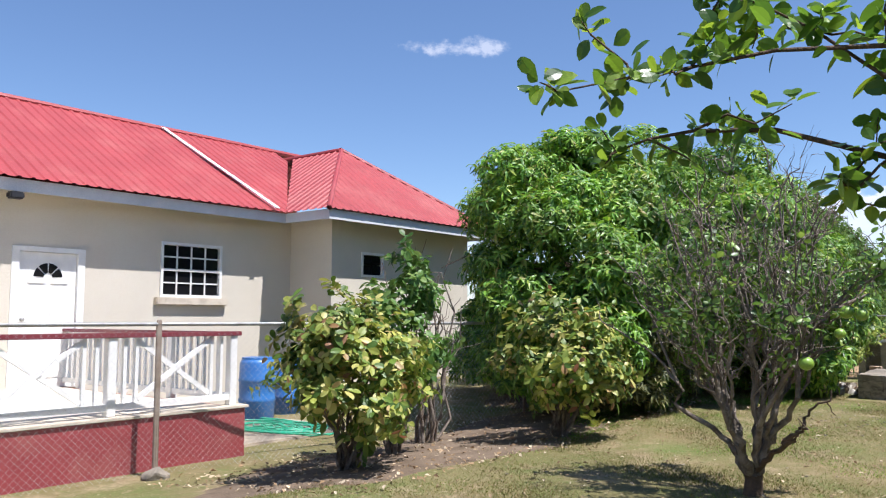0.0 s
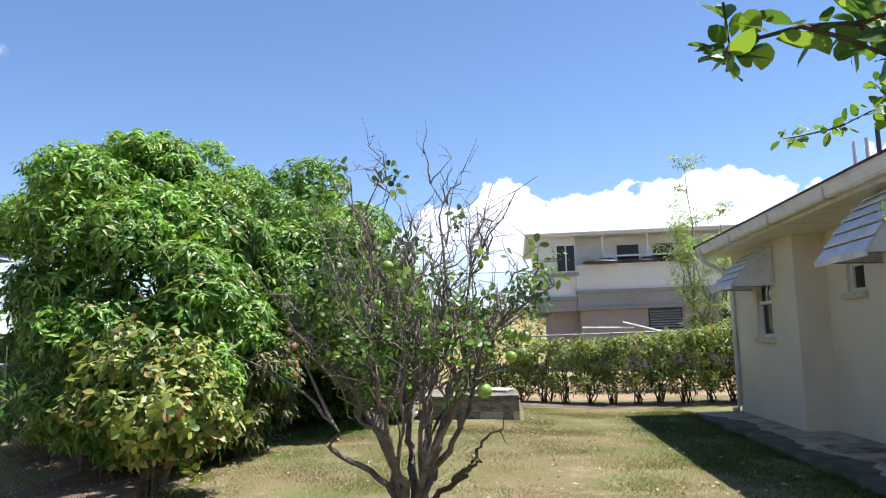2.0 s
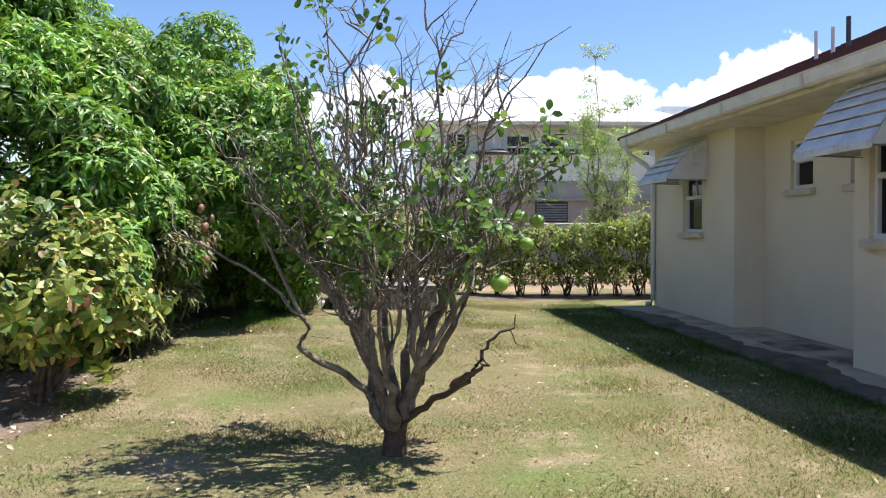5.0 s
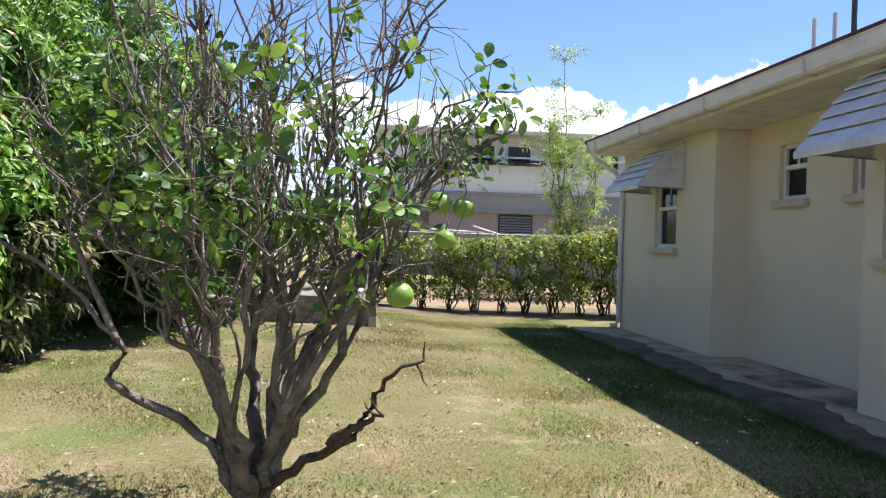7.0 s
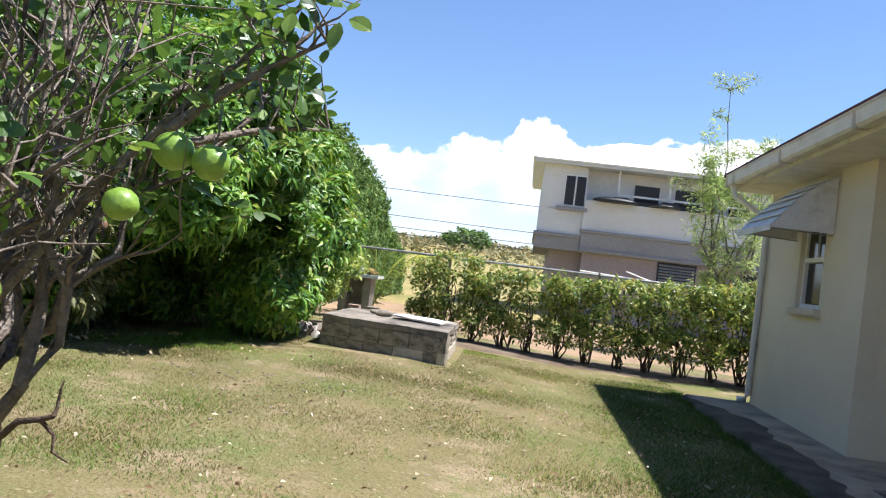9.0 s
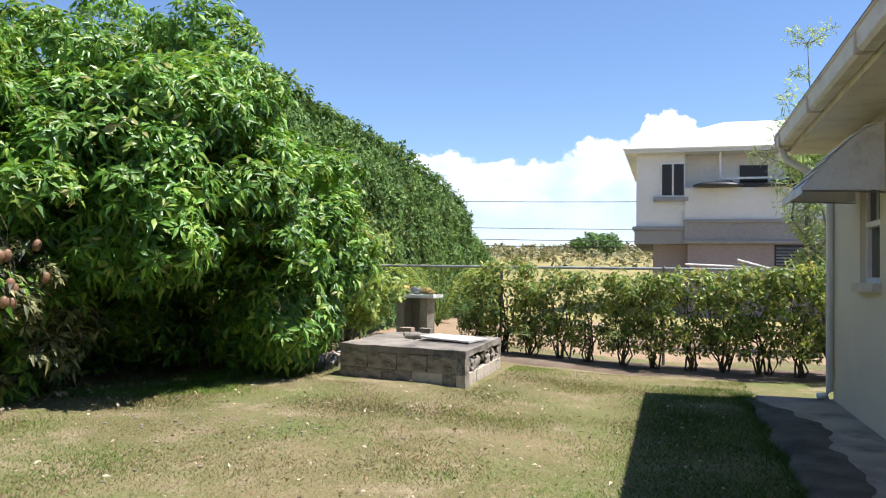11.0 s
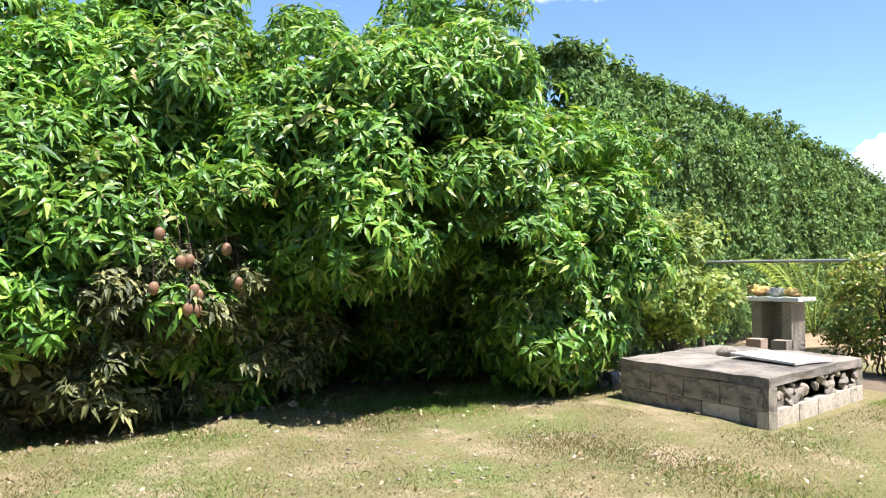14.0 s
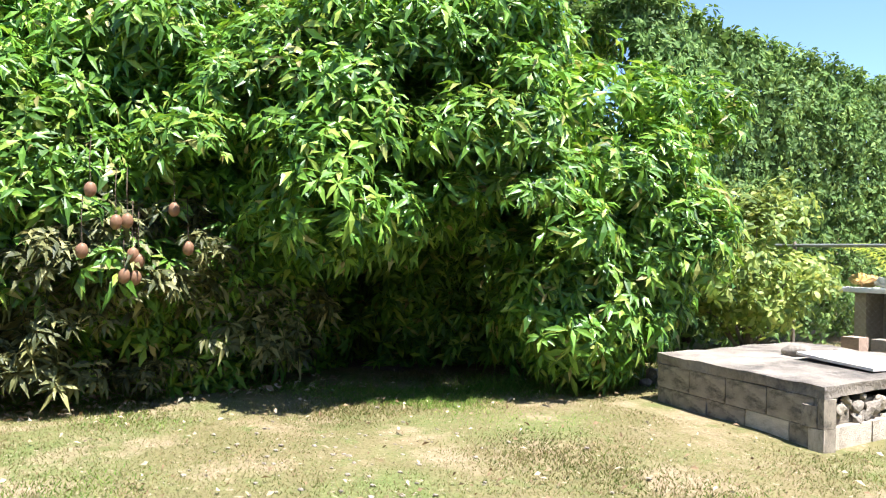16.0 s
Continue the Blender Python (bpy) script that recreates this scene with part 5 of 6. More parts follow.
def near_citrus():
    """The leafy citrus by the path whose boughs reach over the walker at first."""
    r = np.random.default_rng(71)
    x, y = 3.95, 1.75
    z0 = gz(x, y)
    t = thing("leafy_citrus_tree", x, y, z0, "healthy citrus tree with bright green leaves on arching boughs", "tree")
    v, f = tube(bent(r, (x, y, -0.08), (x + 0.05, y, 0.9), 5, 0.03), np.linspace(0.07, 0.05, 5), 10)
    array_part("trunk", v, f, M_BARK, t, smooth=True)
    hub = (x + 0.05, y, 0.75)
    boughs = [([hub, (3.4, 1.25, 1.75), (2.95, 0.85, 2.02), (2.58, 0.63, 2.0), (2.33, 0.39, 1.93)], 0.35),
              ([hub, (3.4, 1.3, 1.55), (2.9, 0.92, 1.80), (2.56, 0.78, 1.89), (2.37, 0.74, 1.83), (2.29, 0.70, 1.90)], 0.25),
              ([hub, (3.5, 1.2, 1.6), (3.1, 0.9, 1.85), (2.78, 0.85, 2.12), (2.6, 0.8, 2.25)], 0.9),
              ([hub, (3.5, 1.3, 1.4), (3.1, 0.95, 1.6), (2.85, 0.9, 1.68)], 0.45),
              ([hub, (3.7, 2.3, 1.7), (3.4, 2.35, 2.15), (3.04, 2.12, 2.05)], 0.35)]
    boughs += [([hub, ((x + e[0]) / 2 + 0.1, (y + e[1]) / 2, (0.75 + e[2]) / 2 + 0.25), e], 1.0) for e in ((3.36, 2.15, 2.25), (3.19, 1.92, 1.74), (3.45, 2.3, 1.95), (3.25, 1.3, 2.6), (3.85, 2.6, 1.75), (3.95, 2.6, 1.4), (3.6, 1.2, 2.7), (4.6, 2.4, 2.4), (4.5, 1.2, 2.3), (3.75, 2.45, 2.35), (3.85, 2.4, 1.1), (3.7, 2.1, 2.1), (3.75, 2.3, 1.55), (3.98, 2.75, 1.0), (4.1, 2.6, 0.75))]
    P, A = [], []
    for line, busy in boughs:
        full = curve_through(line, 8)
        pts = full[np.linspace(0, len(full) - 1, 9).astype(int)]
        pts[1:-1] += r.normal(size=(7, 3)) * 0.012
        items = [tube(pts, np.linspace(1, 0.4, 9) ** 2 * 0.013, 6)]
        for k in range(int(len(pts) * 2 * busy)):
            i = r.integers(4, 9)
            b = pts[i]
            d = (r.normal(size=3) * [0.16, 0.16, 0.12] + [0, 0, 0.03]) * (0.45 + 0.55 * busy)
            tw = bent(r, b, b + d, 4, 0.06)
            items.append(tube(tw, np.linspace(0.0045, 0.0015, 4), 4))
            for q in np.concatenate([tw[1:], (tw[1:] + tw[:-1]) / 2]):
                P.append(q)
                A.append(r.normal(size=3) * 0.6 + [0, 0, 0.5])
        for q in np.concatenate([pts[4:], (pts[4:] + pts[3:-1]) / 2]):
            P.append(q)
            A.append(r.normal(size=3) * 0.5 + [0, 0, 0.6])
        vv, ff = join_arrays(items)
        array_part("bough", vv, ff, M_DARKBARK, t, smooth=True)
    shapes = [fine_rosette(r, 3, 0.052, 0.032, -30, 60, 0.2) for _ in range(6)]
    v, f = scatter(r, shapes, np.array(P), np.array(A), r.uniform(0.8, 1.3, len(P)))
    array_part("leaves", v, f, M_CITRUS, t)


near_citrus()


def red_shrub():
    r = np.random.default_rng(81)
    x, y = 4.05, 2.85
    t = thing("red_leaved_shrub", x, y, gz(x, y), "spindly shrub with dark red drooping leaves at stem tips", "shrub")
    shapes = [rosette(r, 8, 0.062, 0.022, -50, 15, 0.1) for _ in range(3)]
    for k, e in enumerate([(3.99, 3.30, 1.66), (3.93, 2.98, 1.53), (3.84, 3.50, 1.37), (3.90, 3.05, 1.42), (4.10, 2.95, 1.52), (3.88, 3.2, 1.15), (4.2, 2.9, 1.4), (3.85, 3.0, 1.0), (3.80, 2.8, 0.8), (4.15, 2.75, 1.25), (3.95, 3.35, 1.28), (4.0, 2.9, 1.1)]):
        pts = bent(r, (x, y, -0.05), e, 7, 0.04, 0.0)
        items = [tube(pts, np.linspace(0.013, 0.005, 7), 6)]
        for j in range(2):
            b = pts[r.integers(3, 6)]
            items.append(tube(bent(r, b, b + r.normal(size=3) * [0.09, 0.09, 0.02] + [0, 0, 0.16], 4, 0.05), np.linspace(0.006, 0.003, 4), 5))
        vv, ff = join_arrays(items)
        array_part("stem", vv, ff, M_BARK, t, smooth=True)
        for place, size in ((pts[-1], 1.15), (pts[-2], 0.85), (pts[-2] + r.normal(size=3) * 0.05, 0.7)):
            vv, ff = scatter(r, shapes, np.array([place]), np.array([[0.0, 0, 1]]), np.array([size]))
            array_part("leaf_whorl", vv, ff, M_REDLEAF, t)


red_shrub()


def feathery_tree():
    """The light feathery sapling behind the rear fence."""
    r = np.random.default_rng(91)
    x, y = 6.75, 20.0
    t = thing("feathery_tree", x, y, 0, "slender tree with thin stems and sparse feathery leaves", "tree")
    P = []
    for k in range(9):
        e = np.array([x + r.uniform(-0.9, 0.9), y + r.uniform(-0.7, 0.7), r.uniform(3.0, 4.6)])
        if k == 0:
            e = np.array([6.45, 20.0, 5.5])
        pts = bent(r, (x + r.uniform(-0.2, 0.2), y, -0.1), e, 9, 0.025)
        items = [tube(pts, np.linspace(0.035, 0.006, 9), 6)]
        for j in range(14):
            b = pts[r.integers(3, 9)]
            d = r.normal(size=3) * [0.38, 0.38, 0.14] + [0, 0, 0.1]
            tw = bent(r, b, b + d, 6, 0.05, 0.05)
            items.append(tube(tw, np.linspace(0.008, 0.002, 6), 4))
            P += [q + r.normal(size=3) * 0.05 for q in np.concatenate([tw[1:], (tw[1:] + tw[:-1]) / 2])]
        vv, ff = join_arrays(items)
        array_part("stem", vv, ff, M_BARK, t, smooth=True)
    P = np.array(P)
    shapes = [rosette(r, 6, 0.13, 0.026, -40, 40, 0.2) for _ in range(5)]
    v, f = scatter(r, shapes, P, r.normal(size=P.shape) + [0, 0, 0.6], r.uniform(0.7, 1.2, len(P)))
    array_part("leaves", v, f, M_FEATHER, t)


feathery_tree()


# ---- concrete tank on the lawn ----
def build_tank():
    c = [Vector(q) for q in ((1.98, 12.86, 0), (0.35, 13.26, 0), (0.28, 15.35, 0), (1.93, 14.98, 0))]
    t = thing("block_tank", 1.15, 14.1, 0.05, "low mould-stained concrete block tank with broken corner", "tank")
    top, slab = 0.49, 0.075
    bm = bmesh.new()
    lo = [bm.verts.new((p.x, p.y, top - slab)) for p in c]
    hi = [bm.verts.new((p.x, p.y, top)) for p in c]
    bm.faces.new(lo[::-1])
    bm.faces.new(hi)
    for k in range(4):
        bm.faces.new((lo[k], lo[(k + 1) % 4], hi[(k + 1) % 4], hi[k]))
    bmesh.ops.recalc_face_normals(bm, faces=bm.faces)
    bmesh.ops.subdivide_edges(bm, edges=bm.edges, cuts=9, use_grid_fill=True)
    for w in bm.verts:
        w.co += 0.016 * noise.noise_vector(w.co * 5) + 0.008 * noise.noise_vector(w.co * 17)
    part("slab", bm, M_CONC, t, "rough cast concrete slab")
    core = [p.lerp(Vector((1.13, 14.1, 0)), 0.07) for p in c]
    part("core", poly_prism([(p.x, p.y, 0.0) for p in core], 0.415), M_BLOCK, t)
    r = np.random.default_rng(7)
    me = bpy.data.meshes.new("block")
    bm = box_into(bmesh.new(), -0.5, 0.5, -0.5, 0.5, 0, 1)
    bmesh.ops.bevel(bm, geom=list(bm.edges), offset=0.006, segments=1, affect='EDGES')
    bm.to_mesh(me)
    bm.free()
    pale = me.copy()
    me.materials.append(M_BLOCK)
    pale.materials.append(M_PALEBLOCK)
    for a, b in ((1, 0), (0, 3), (3, 2), (2, 1)):
        p, q = c[a], c[b]
        L = (q - p).length
        d = (q - p) / L
        inn = Vector((-d.y, d.x, 0)) if (Vector((1.13, 14.1, 0)) - p).dot(Vector((-d.y, d.x, 0))) > 0 else Vector((d.y, -d.x, 0))
        for row in range(3):
            z = -0.14 + row * 0.185
            h = 0.178
            u = -0.2 if row % 2 else 0.0
            while u < L - 0.02:
                u0, u1 = max(0.004, u), min(L - 0.004, u + 0.392)
                gone = (a, row) == (0, 2)
                if u1 - u0 > 0.05 and not (gone and r.uniform() < 0.35):
                    ob = new("block", pale if (a, row) in ((0, 0), (0, 1)) or ((a, row) == (1, 1) and 0.7 < u < 1.1) else me)
                    dep = 0.10
                    inset = r.uniform(-0.012, -0.006) + (0.045 if gone else 0)
                    m3 = p + d * (u0 + u1) / 2 + inn * (dep / 2 + 0.012 + inset)
                    ob.parent = t
                    ob.matrix_basis = Matrix.Translation(m3 - ORG[t.name] + Vector((0, 0, z))) @ Matrix.Rotation(math.atan2(d.y, d.x), 4, 'Z') @ Matrix.Diagonal((u1 - u0 - 0.001, dep, (h + 0.003) * (0.75 if gone else 1), 1))
                u += 0.4
    for k in range(40):
        p = c[0].lerp(c[3], r.uniform(0.02, 0.98))
        bm = bmesh.new()
        bmesh.ops.create_icosphere(bm, subdivisions=2, radius=r.uniform(0.025, 0.06), matrix=Matrix.Translation((p.x - 0.03, p.y, r.uniform(0.19, 0.41))) @ Euler((r.uniform(-0.6, 0.6), 0, 0)).to_matrix().to_4x4() @ Matrix.Diagonal((0.5, 1.5, 0.8, 1)))
        for w in bm.verts:
            w.co += 0.025 * noise.noise_vector(w.co * 19)
        part("broken_render", bm, (M_CONC, M_BLOCK)[k % 2], t)
    board = thing("loose_board", 1.55, 14.35, top, "pale warped sheet lying on the tank slab", "board")
    m = Matrix.Translation((1.50, 14.15, top + 0.035)) @ Matrix.Rotation(radians(-12), 4, 'Z') @ Matrix.Rotation(radians(2.5), 4, 'Y')
    bm = bx(-0.34, 0.34, -0.27, 0.27, -0.01, 0.01, 0, m)
    bmesh.ops.subdivide_edges(bm, edges=bm.edges, cuts=5, use_grid_fill=True)
    for w in bm.verts:
        w.co.z += 0.02 * noise.noise(w.co * 2.5)
    part("sheet", bm, M_BOARD, board)
    for k, (px, py, s) in enumerate(((0.95, 14.2, 0.09), (0.75, 14.6, 0.06), (1.05, 14.7, 0.05))):
        st = thing("loose_stone", px, py, top, "grey broken stone lying on the slab", "stone", "stones on the slab")
        bm = bmesh.new()
        bmesh.ops.create_icosphere(bm, subdivisions=3, radius=s, matrix=Matrix.Translation((px, py, top + s * 0.4)) @ Matrix.Diagonal((1.3, 0.9, 0.6, 1)))
        for w in bm.verts:
            w.co += 0.3 * s * noise.noise_vector(w.co * 9)
        part("stone", bm, M_CONC, st)


build_tank()

# rubble beside the tank
rr = np.random.default_rng(17)
pile = thing("rubble_heap", -0.12, 14.25, 0.1, "small heap of broken masonry and red tile pieces", "rubble")
for k in range(46):
    a, q = rr.uniform(0, 6.28), rr.uniform(0, 0.55)
    px, py, s = -0.12 + q * math.cos(a) * 0.75, 14.25 + q * math.sin(a), rr.uniform(0.03, 0.10)
    bm = bmesh.new()
    bmesh.ops.create_icosphere(bm, subdivisions=1, radius=s, matrix=Matrix.Translation((px, py, 0.10 + 0.16 * (0.55 - q) + 0.02)) @ Euler(tuple(rr.uniform(0, 3, 3))).to_matrix().to_4x4() @ Matrix.Diagonal((1.4, 1.0, 0.5, 1)))
    for w in bm.verts:
        w.co += 0.3 * s * noise.noise_vector(w.co * 11)
    part("rubble_piece", bm, (M_RUBBLE, M_CONC, M_BOARD)[k % 3], pile)

# concrete bench with plastic goods beyond the fence
bench = thing("concrete_bench", -0.26, 17.9, 0.05, "white slab bench on block legs with yellow bundles", "bench")
part("slab", bx(-0.68, 0.16, 17.75, 18.35, 0.90, 0.96, 0.008), M_WHITE, bench)
for px in (-0.55, -0.12):
    part("leg", bx(px, px + 0.14, 17.85, 18.3, 0.0, 0.90, 0.006), M_CONC, bench)
part("back_board", bx(-0.409, -0.121, 18.26, 18.29, 0.25, 0.90), M_CONC, bench)
for k, (px, s) in enumerate(((-0.52, 0.13), (-0.26, 0.11), (-0.02, 0.09))):
    sk = thing("yellow_bundle", px, 18.0, 0.96, "crumpled yellow plastic bundle on the bench", "bundle", "bundles on the bench")
    bm = bmesh.new()
    bmesh.ops.create_icosphere(bm, subdivisions=3, radius=s, matrix=Matrix.Translation((px, 18.0, 0.96 + s * 0.6)) @ Matrix.Diagonal((1.3, 1, 0.6, 1)))
    for w in bm.verts:
        w.co += 0.4 * s * noise.noise_vector(w.co * 9) + 0.3 * s * noise.noise_vector(w.co * 23)
    part("wrap", bm, M_YELLOW if k != 1 else M_BOARD, sk, smooth=True)
for px, z in ((-0.05, 0.06), (0.28, 0.06)):
    bl = thing("concrete_block", px, 16.95, 0.06, "pale hollow concrete block standing on soil", "block", "spare blocks")
    part("shell", wall_with_openings(px - 0.1, px + 0.1, 16.85, 17.05, z, z + 0.38, [(16.89, 17.01, z + 0.05, z + 0.17)]), M_RUBBLE if px < 0.1 else M_CONC, bl)


M_PALM = leaf_mat("palm_leaflets", [(0.0, (0.14, 0.22, 0.03)), (1.0, (0.36, 0.42, 0.07))], 0.5, 0.45)


def palm_seedling():
    r = np.random.default_rng(19)
    t = thing("young_palm", -0.1, 18.9, 0.05, "young palm with yellow-green arching fronds", "palm")
    for k in range(11):
        a = k * 2.4
        pts = np.array([(-0.1 + q * 1.1 * math.cos(a), 18.9 + q * 1.1 * math.sin(a), 0.35 + 2.5 * q - 1.35 * q * q) for q in np.linspace(0, 1, 8)])
        items = [tube(pts, np.linspace(0.014, 0.004, 8), 5)]
        vv, ff = join_arrays(items)
        fr = array_part("frond", vv, ff, M_PALE, t)
        vs, fs = [], []
        for i in range(1, 24):
            q = i / 24 * 7
            b = pts[int(q)] + (pts[min(7, int(q) + 1)] - pts[int(q)]) * (q - int(q))
            for s in (1, -1):
                side = np.array([-math.sin(a), math.cos(a), 0]) * s
                tip = b + side * 0.30 + np.array([math.cos(a), math.sin(a), -0.6]) * 0.12
                w = np.array([math.cos(a), math.sin(a), 0]) * 0.022
                n = len(vs)
                vs += [b - w, b + w, tip]
                fs.append((n, n + 1, n + 2))
        array_part("frond_blade", vs, fs, M_PALM, fr)


palm_seedling()


# ---- two-storey building beyond ----
def build_far_building():
    b = thing("apartment_building", 8, 35, 0, "two-storey white and mauve building with white hip roof", "building")
    F = 31.5
    x0, x1 = 2.97, 13.5
    part("upper_wall", bx(x0, 4.5, F, F + 8, 2.97, 5.38), M_BLDWHITE, b)
    part("upper_wall", bx(4.5, x1, F + 0.55, F + 8, 2.97, 5.38), M_BLDWHITE, b)
    part("band", bx(x0 - 0.05, 4.48, F - 0.05, F + 8.05, 2.42, 2.969), M_BLDGREY, b, "grey painted floor band")
    part("band_moulding", bx(x0 - 0.12, 4.48, F - 0.12, F + 8.1, 2.86, 2.985, 0.02), M_BLDGREY, b)
    part("lower_wall", bx(3.5, 4.6, F + 0.5, F + 7.5, -0.2, 2.419), M_BLDMAUVE, b, "mauve ground floor wall")
    part("lower_wall", bx(4.6, x1, F + 0.06, F + 7.5, -0.2, 2.419), M_BLDMAUVE, b)
    part("balcony_band", bx(4.49, x1, F - 0.12, F + 0.54, 2.42, 3.16), M_BLDGREY, b, "grey balcony slab band")
    part("balcony_moulding", bx(4.44, x1, F - 0.2, F + 0.53, 3.10, 3.20, 0.02), M_BLDGREY, b)
    part("balcony_moulding", bx(4.45, x1, F - 0.18, F - 0.121, 2.44, 2.55, 0.02), M_BLDGREY, b)
    part("parapet", bx(4.49, x1, F - 0.1, F + 0.1, 3.201, 4.22), M_BLDWHITE, b, "white rendered balcony parapet")
    part("balcony_rail", bx(5.55, x1, F - 0.03, F + 0.03, 4.50, 4.56), M_WHITE, b)
    for p in (5.55, 7.3, 9.1, 10.9, 12.7):
        part("balcony_post", bx(p, p + 0.06, F - 0.03, F + 0.03, 4.221, 5.38), M_WHITE, b)
    for p in (3.98 - 0.04, 9.6, 11.4):
        yy = F if p < 4.5 else F + 0.55
        win = part("window", bx(p - 0.2, p + 0.56, yy - 0.03, yy - 0.002, 3.95, 5.06), M_WHITE, b, "white framed dark window")
        for q in (0, 0.37):
            part("pane", bx(p - 0.16 + q, p + 0.15 + q, yy - 0.05, yy - 0.031, 4.0, 5.01), M_GLASS, win)
        part("sill", bx(p - 0.42, p + 0.66, yy - 0.14, yy - 0.031, 3.80, 3.93), M_BLDGREY, win)
    for p in (6.2, 7.6):
        part("balcony_doorway", bx(p, p + 0.85, F + 0.52, F + 0.548, 3.2, 5.0), M_GLASS, b)
    for p, w in ((5.5, 0.78), (7.15, 0.55), (8.4, 0.55)):
        bm = bmesh.new()
        bmesh.ops.create_uvsphere(bm, u_segments=24, v_segments=10, radius=w, matrix=Matrix.Translation((p, F - 0.25, 4.26)) @ Matrix.Diagonal((1, 0.5, 0.18, 1)))
        for w_ in bm.verts:
            if w_.co.z < 4.25:
                w_.co.z = 4.25 - (4.25 - w_.co.z) * 0.3
        part("drying_mat", bm, M_BLACK, b, "dark cover hung over the parapet", True)
        part("cover_box", bx(p - 0.1, p + 0.5, F - 0.2, F + 0.2, 4.28, 4.44, 0.05), M_BLACK, b)
    for z in np.arange(1.7, 2.4, 0.1):
        m = Matrix.Translation((7.85, F + 0.0, z)) @ Matrix.Rotation(radians(35), 4, 'X')
        part("louvre_slat", bx(-0.6, 0.6, -0.05, 0.05, -0.006, 0.006, 0, m), M_BLDGREY, b)
    part("louvre_recess", bx(7.2, 8.5, F + 0.03, F + 0.058, 1.6, 2.41), M_BLACK, b)
    part("lower_window", bx(9.9, 10.5, F + 0.03, F + 0.058, 1.3, 2.3), M_GLASS, b)
    for q in ((3.5, 5.4, 1.75, 1.68), (5.0, 6.6, 1.9, 1.45)):
        v, f = tube([(q[0] + 1.0, F - 1.5, q[2]), (q[1] + 1.0, F - 1.5, q[3])], 0.03, 6)
        array_part("leaning_pole", v, f, M_WHITE, b)
    part("eave", bx(2.62, x1 + 0.4, F - 0.35, F + 8.4, 5.36, 5.50), M_NFASCIA, b)
    A, B, C, D = (2.55, F - 0.42, 5.50), (x1 + 0.45, F - 0.42, 5.50), (x1 + 0.45, F + 8.5, 5.50), (2.55, F + 8.5, 5.50)
    R0, R1 = (5.9, F + 3.6, 7.0), (x1 - 3, F + 3.6, 7.0)
    for q in ((A, B, R1, R0), (B, C, R1), (C, D, R0, R1), (D, A, R0)):
        part("roof", poly_prism(q, -0.05), M_BLDROOF, b, "bright white hip roof slope")


build_far_building()
tower = thing("flat_roofed_block", 15.5, 37, 0, "pale grey flat-roofed block beside the white-roofed building", "building")
part("wall", bx(13.9, 17.4, 36.0, 39, -0.2, 6.62), M_BLDWHITE, tower)
part("parapet_cap", bx(13.8, 17.5, 35.9, 39.1, 6.621, 6.83, 0.03), M_NFASCIA, tower)
part("lower_wing", bx(13.98, 17.3, 35.2, 35.999, -0.2, 6.1), M_BLDWHITE, tower)

# ---- distance: scrub, trees, cables, cloud ----
r = np.random.default_rng(101)
P, A = [], []
for k in range(3600):
    d = r.uniform(0, 1) ** 0.7
    y = 85 + d * 150
    x = r.uniform(-0.9, 0.75) * y * 0.62
    h = gz(x, y) + 0.2
    P.append((x, y, h + r.uniform(0.1, 1.6) * (0.6 + 0.8 * abs(noise.noise(Vector((x * 0.05, y * 0.05, 0)))))))
    A.append(r.normal(size=3) * 0.5 + [0, 0, 0.8])
shapes = [rosette(r, 9, 0.9, 0.4, -40, 60, 0.1) for _ in range(5)]
v, f = scatter(r, shapes, np.array(P), np.array(A), r.uniform(0.6, 1.3, len(P)))
tagged(array_part("far_scrub", v, f, M_FARLEAF), "low dry scrub across the distant field", "scrub", kind="stuff")


def far_tree(x, y, w, h, seed):
    q = np.random.default_rng(seed)
    g = gz(x, y)
    h += g
    t = thing("far_tree", x, y, g, "broad dark tree on the distant rise", "tree", "distant trees")
    v, f = tube(bent(q, (x, y, 0), (x, y, h * 0.6), 4, 0.03), [0.4, 0.35, 0.3, 0.2], 7)
    array_part("trunk", v, f, M_DARKBARK, t)
    lump = lumps(q, [(x, y, g + (h - g) * 0.6, w / 2, w / 2, (h - g) * 0.4, g + 0.5)], 40, w * 0.11)
    sh = [rosette(q, 9, 0.6, 0.3, -40, 40, 0.1) for _ in range(3)]
    foliage("crown", q, lump, 2.2, sh, 1.0, M_FICUS, t)


far_tree(-8.0, 140, 8.2, 3.3, 3)
far_tree(-44, 120, 10, 3.6, 4)

for z, y in ((6.6, 62), (4.55, 60), (3.75, 60), (3.3, 60)):
    pts = [(x, y, z + 0.0006 * (x - 5) ** 2) for x in np.linspace(-60, 60, 25)]
    v, f = tube(pts, 0.022, 4)
    tagged(array_part("power_cable", v, f, M_CABLE), "thin dark overhead power cable across the field", "cable", "overhead cables", "structure")


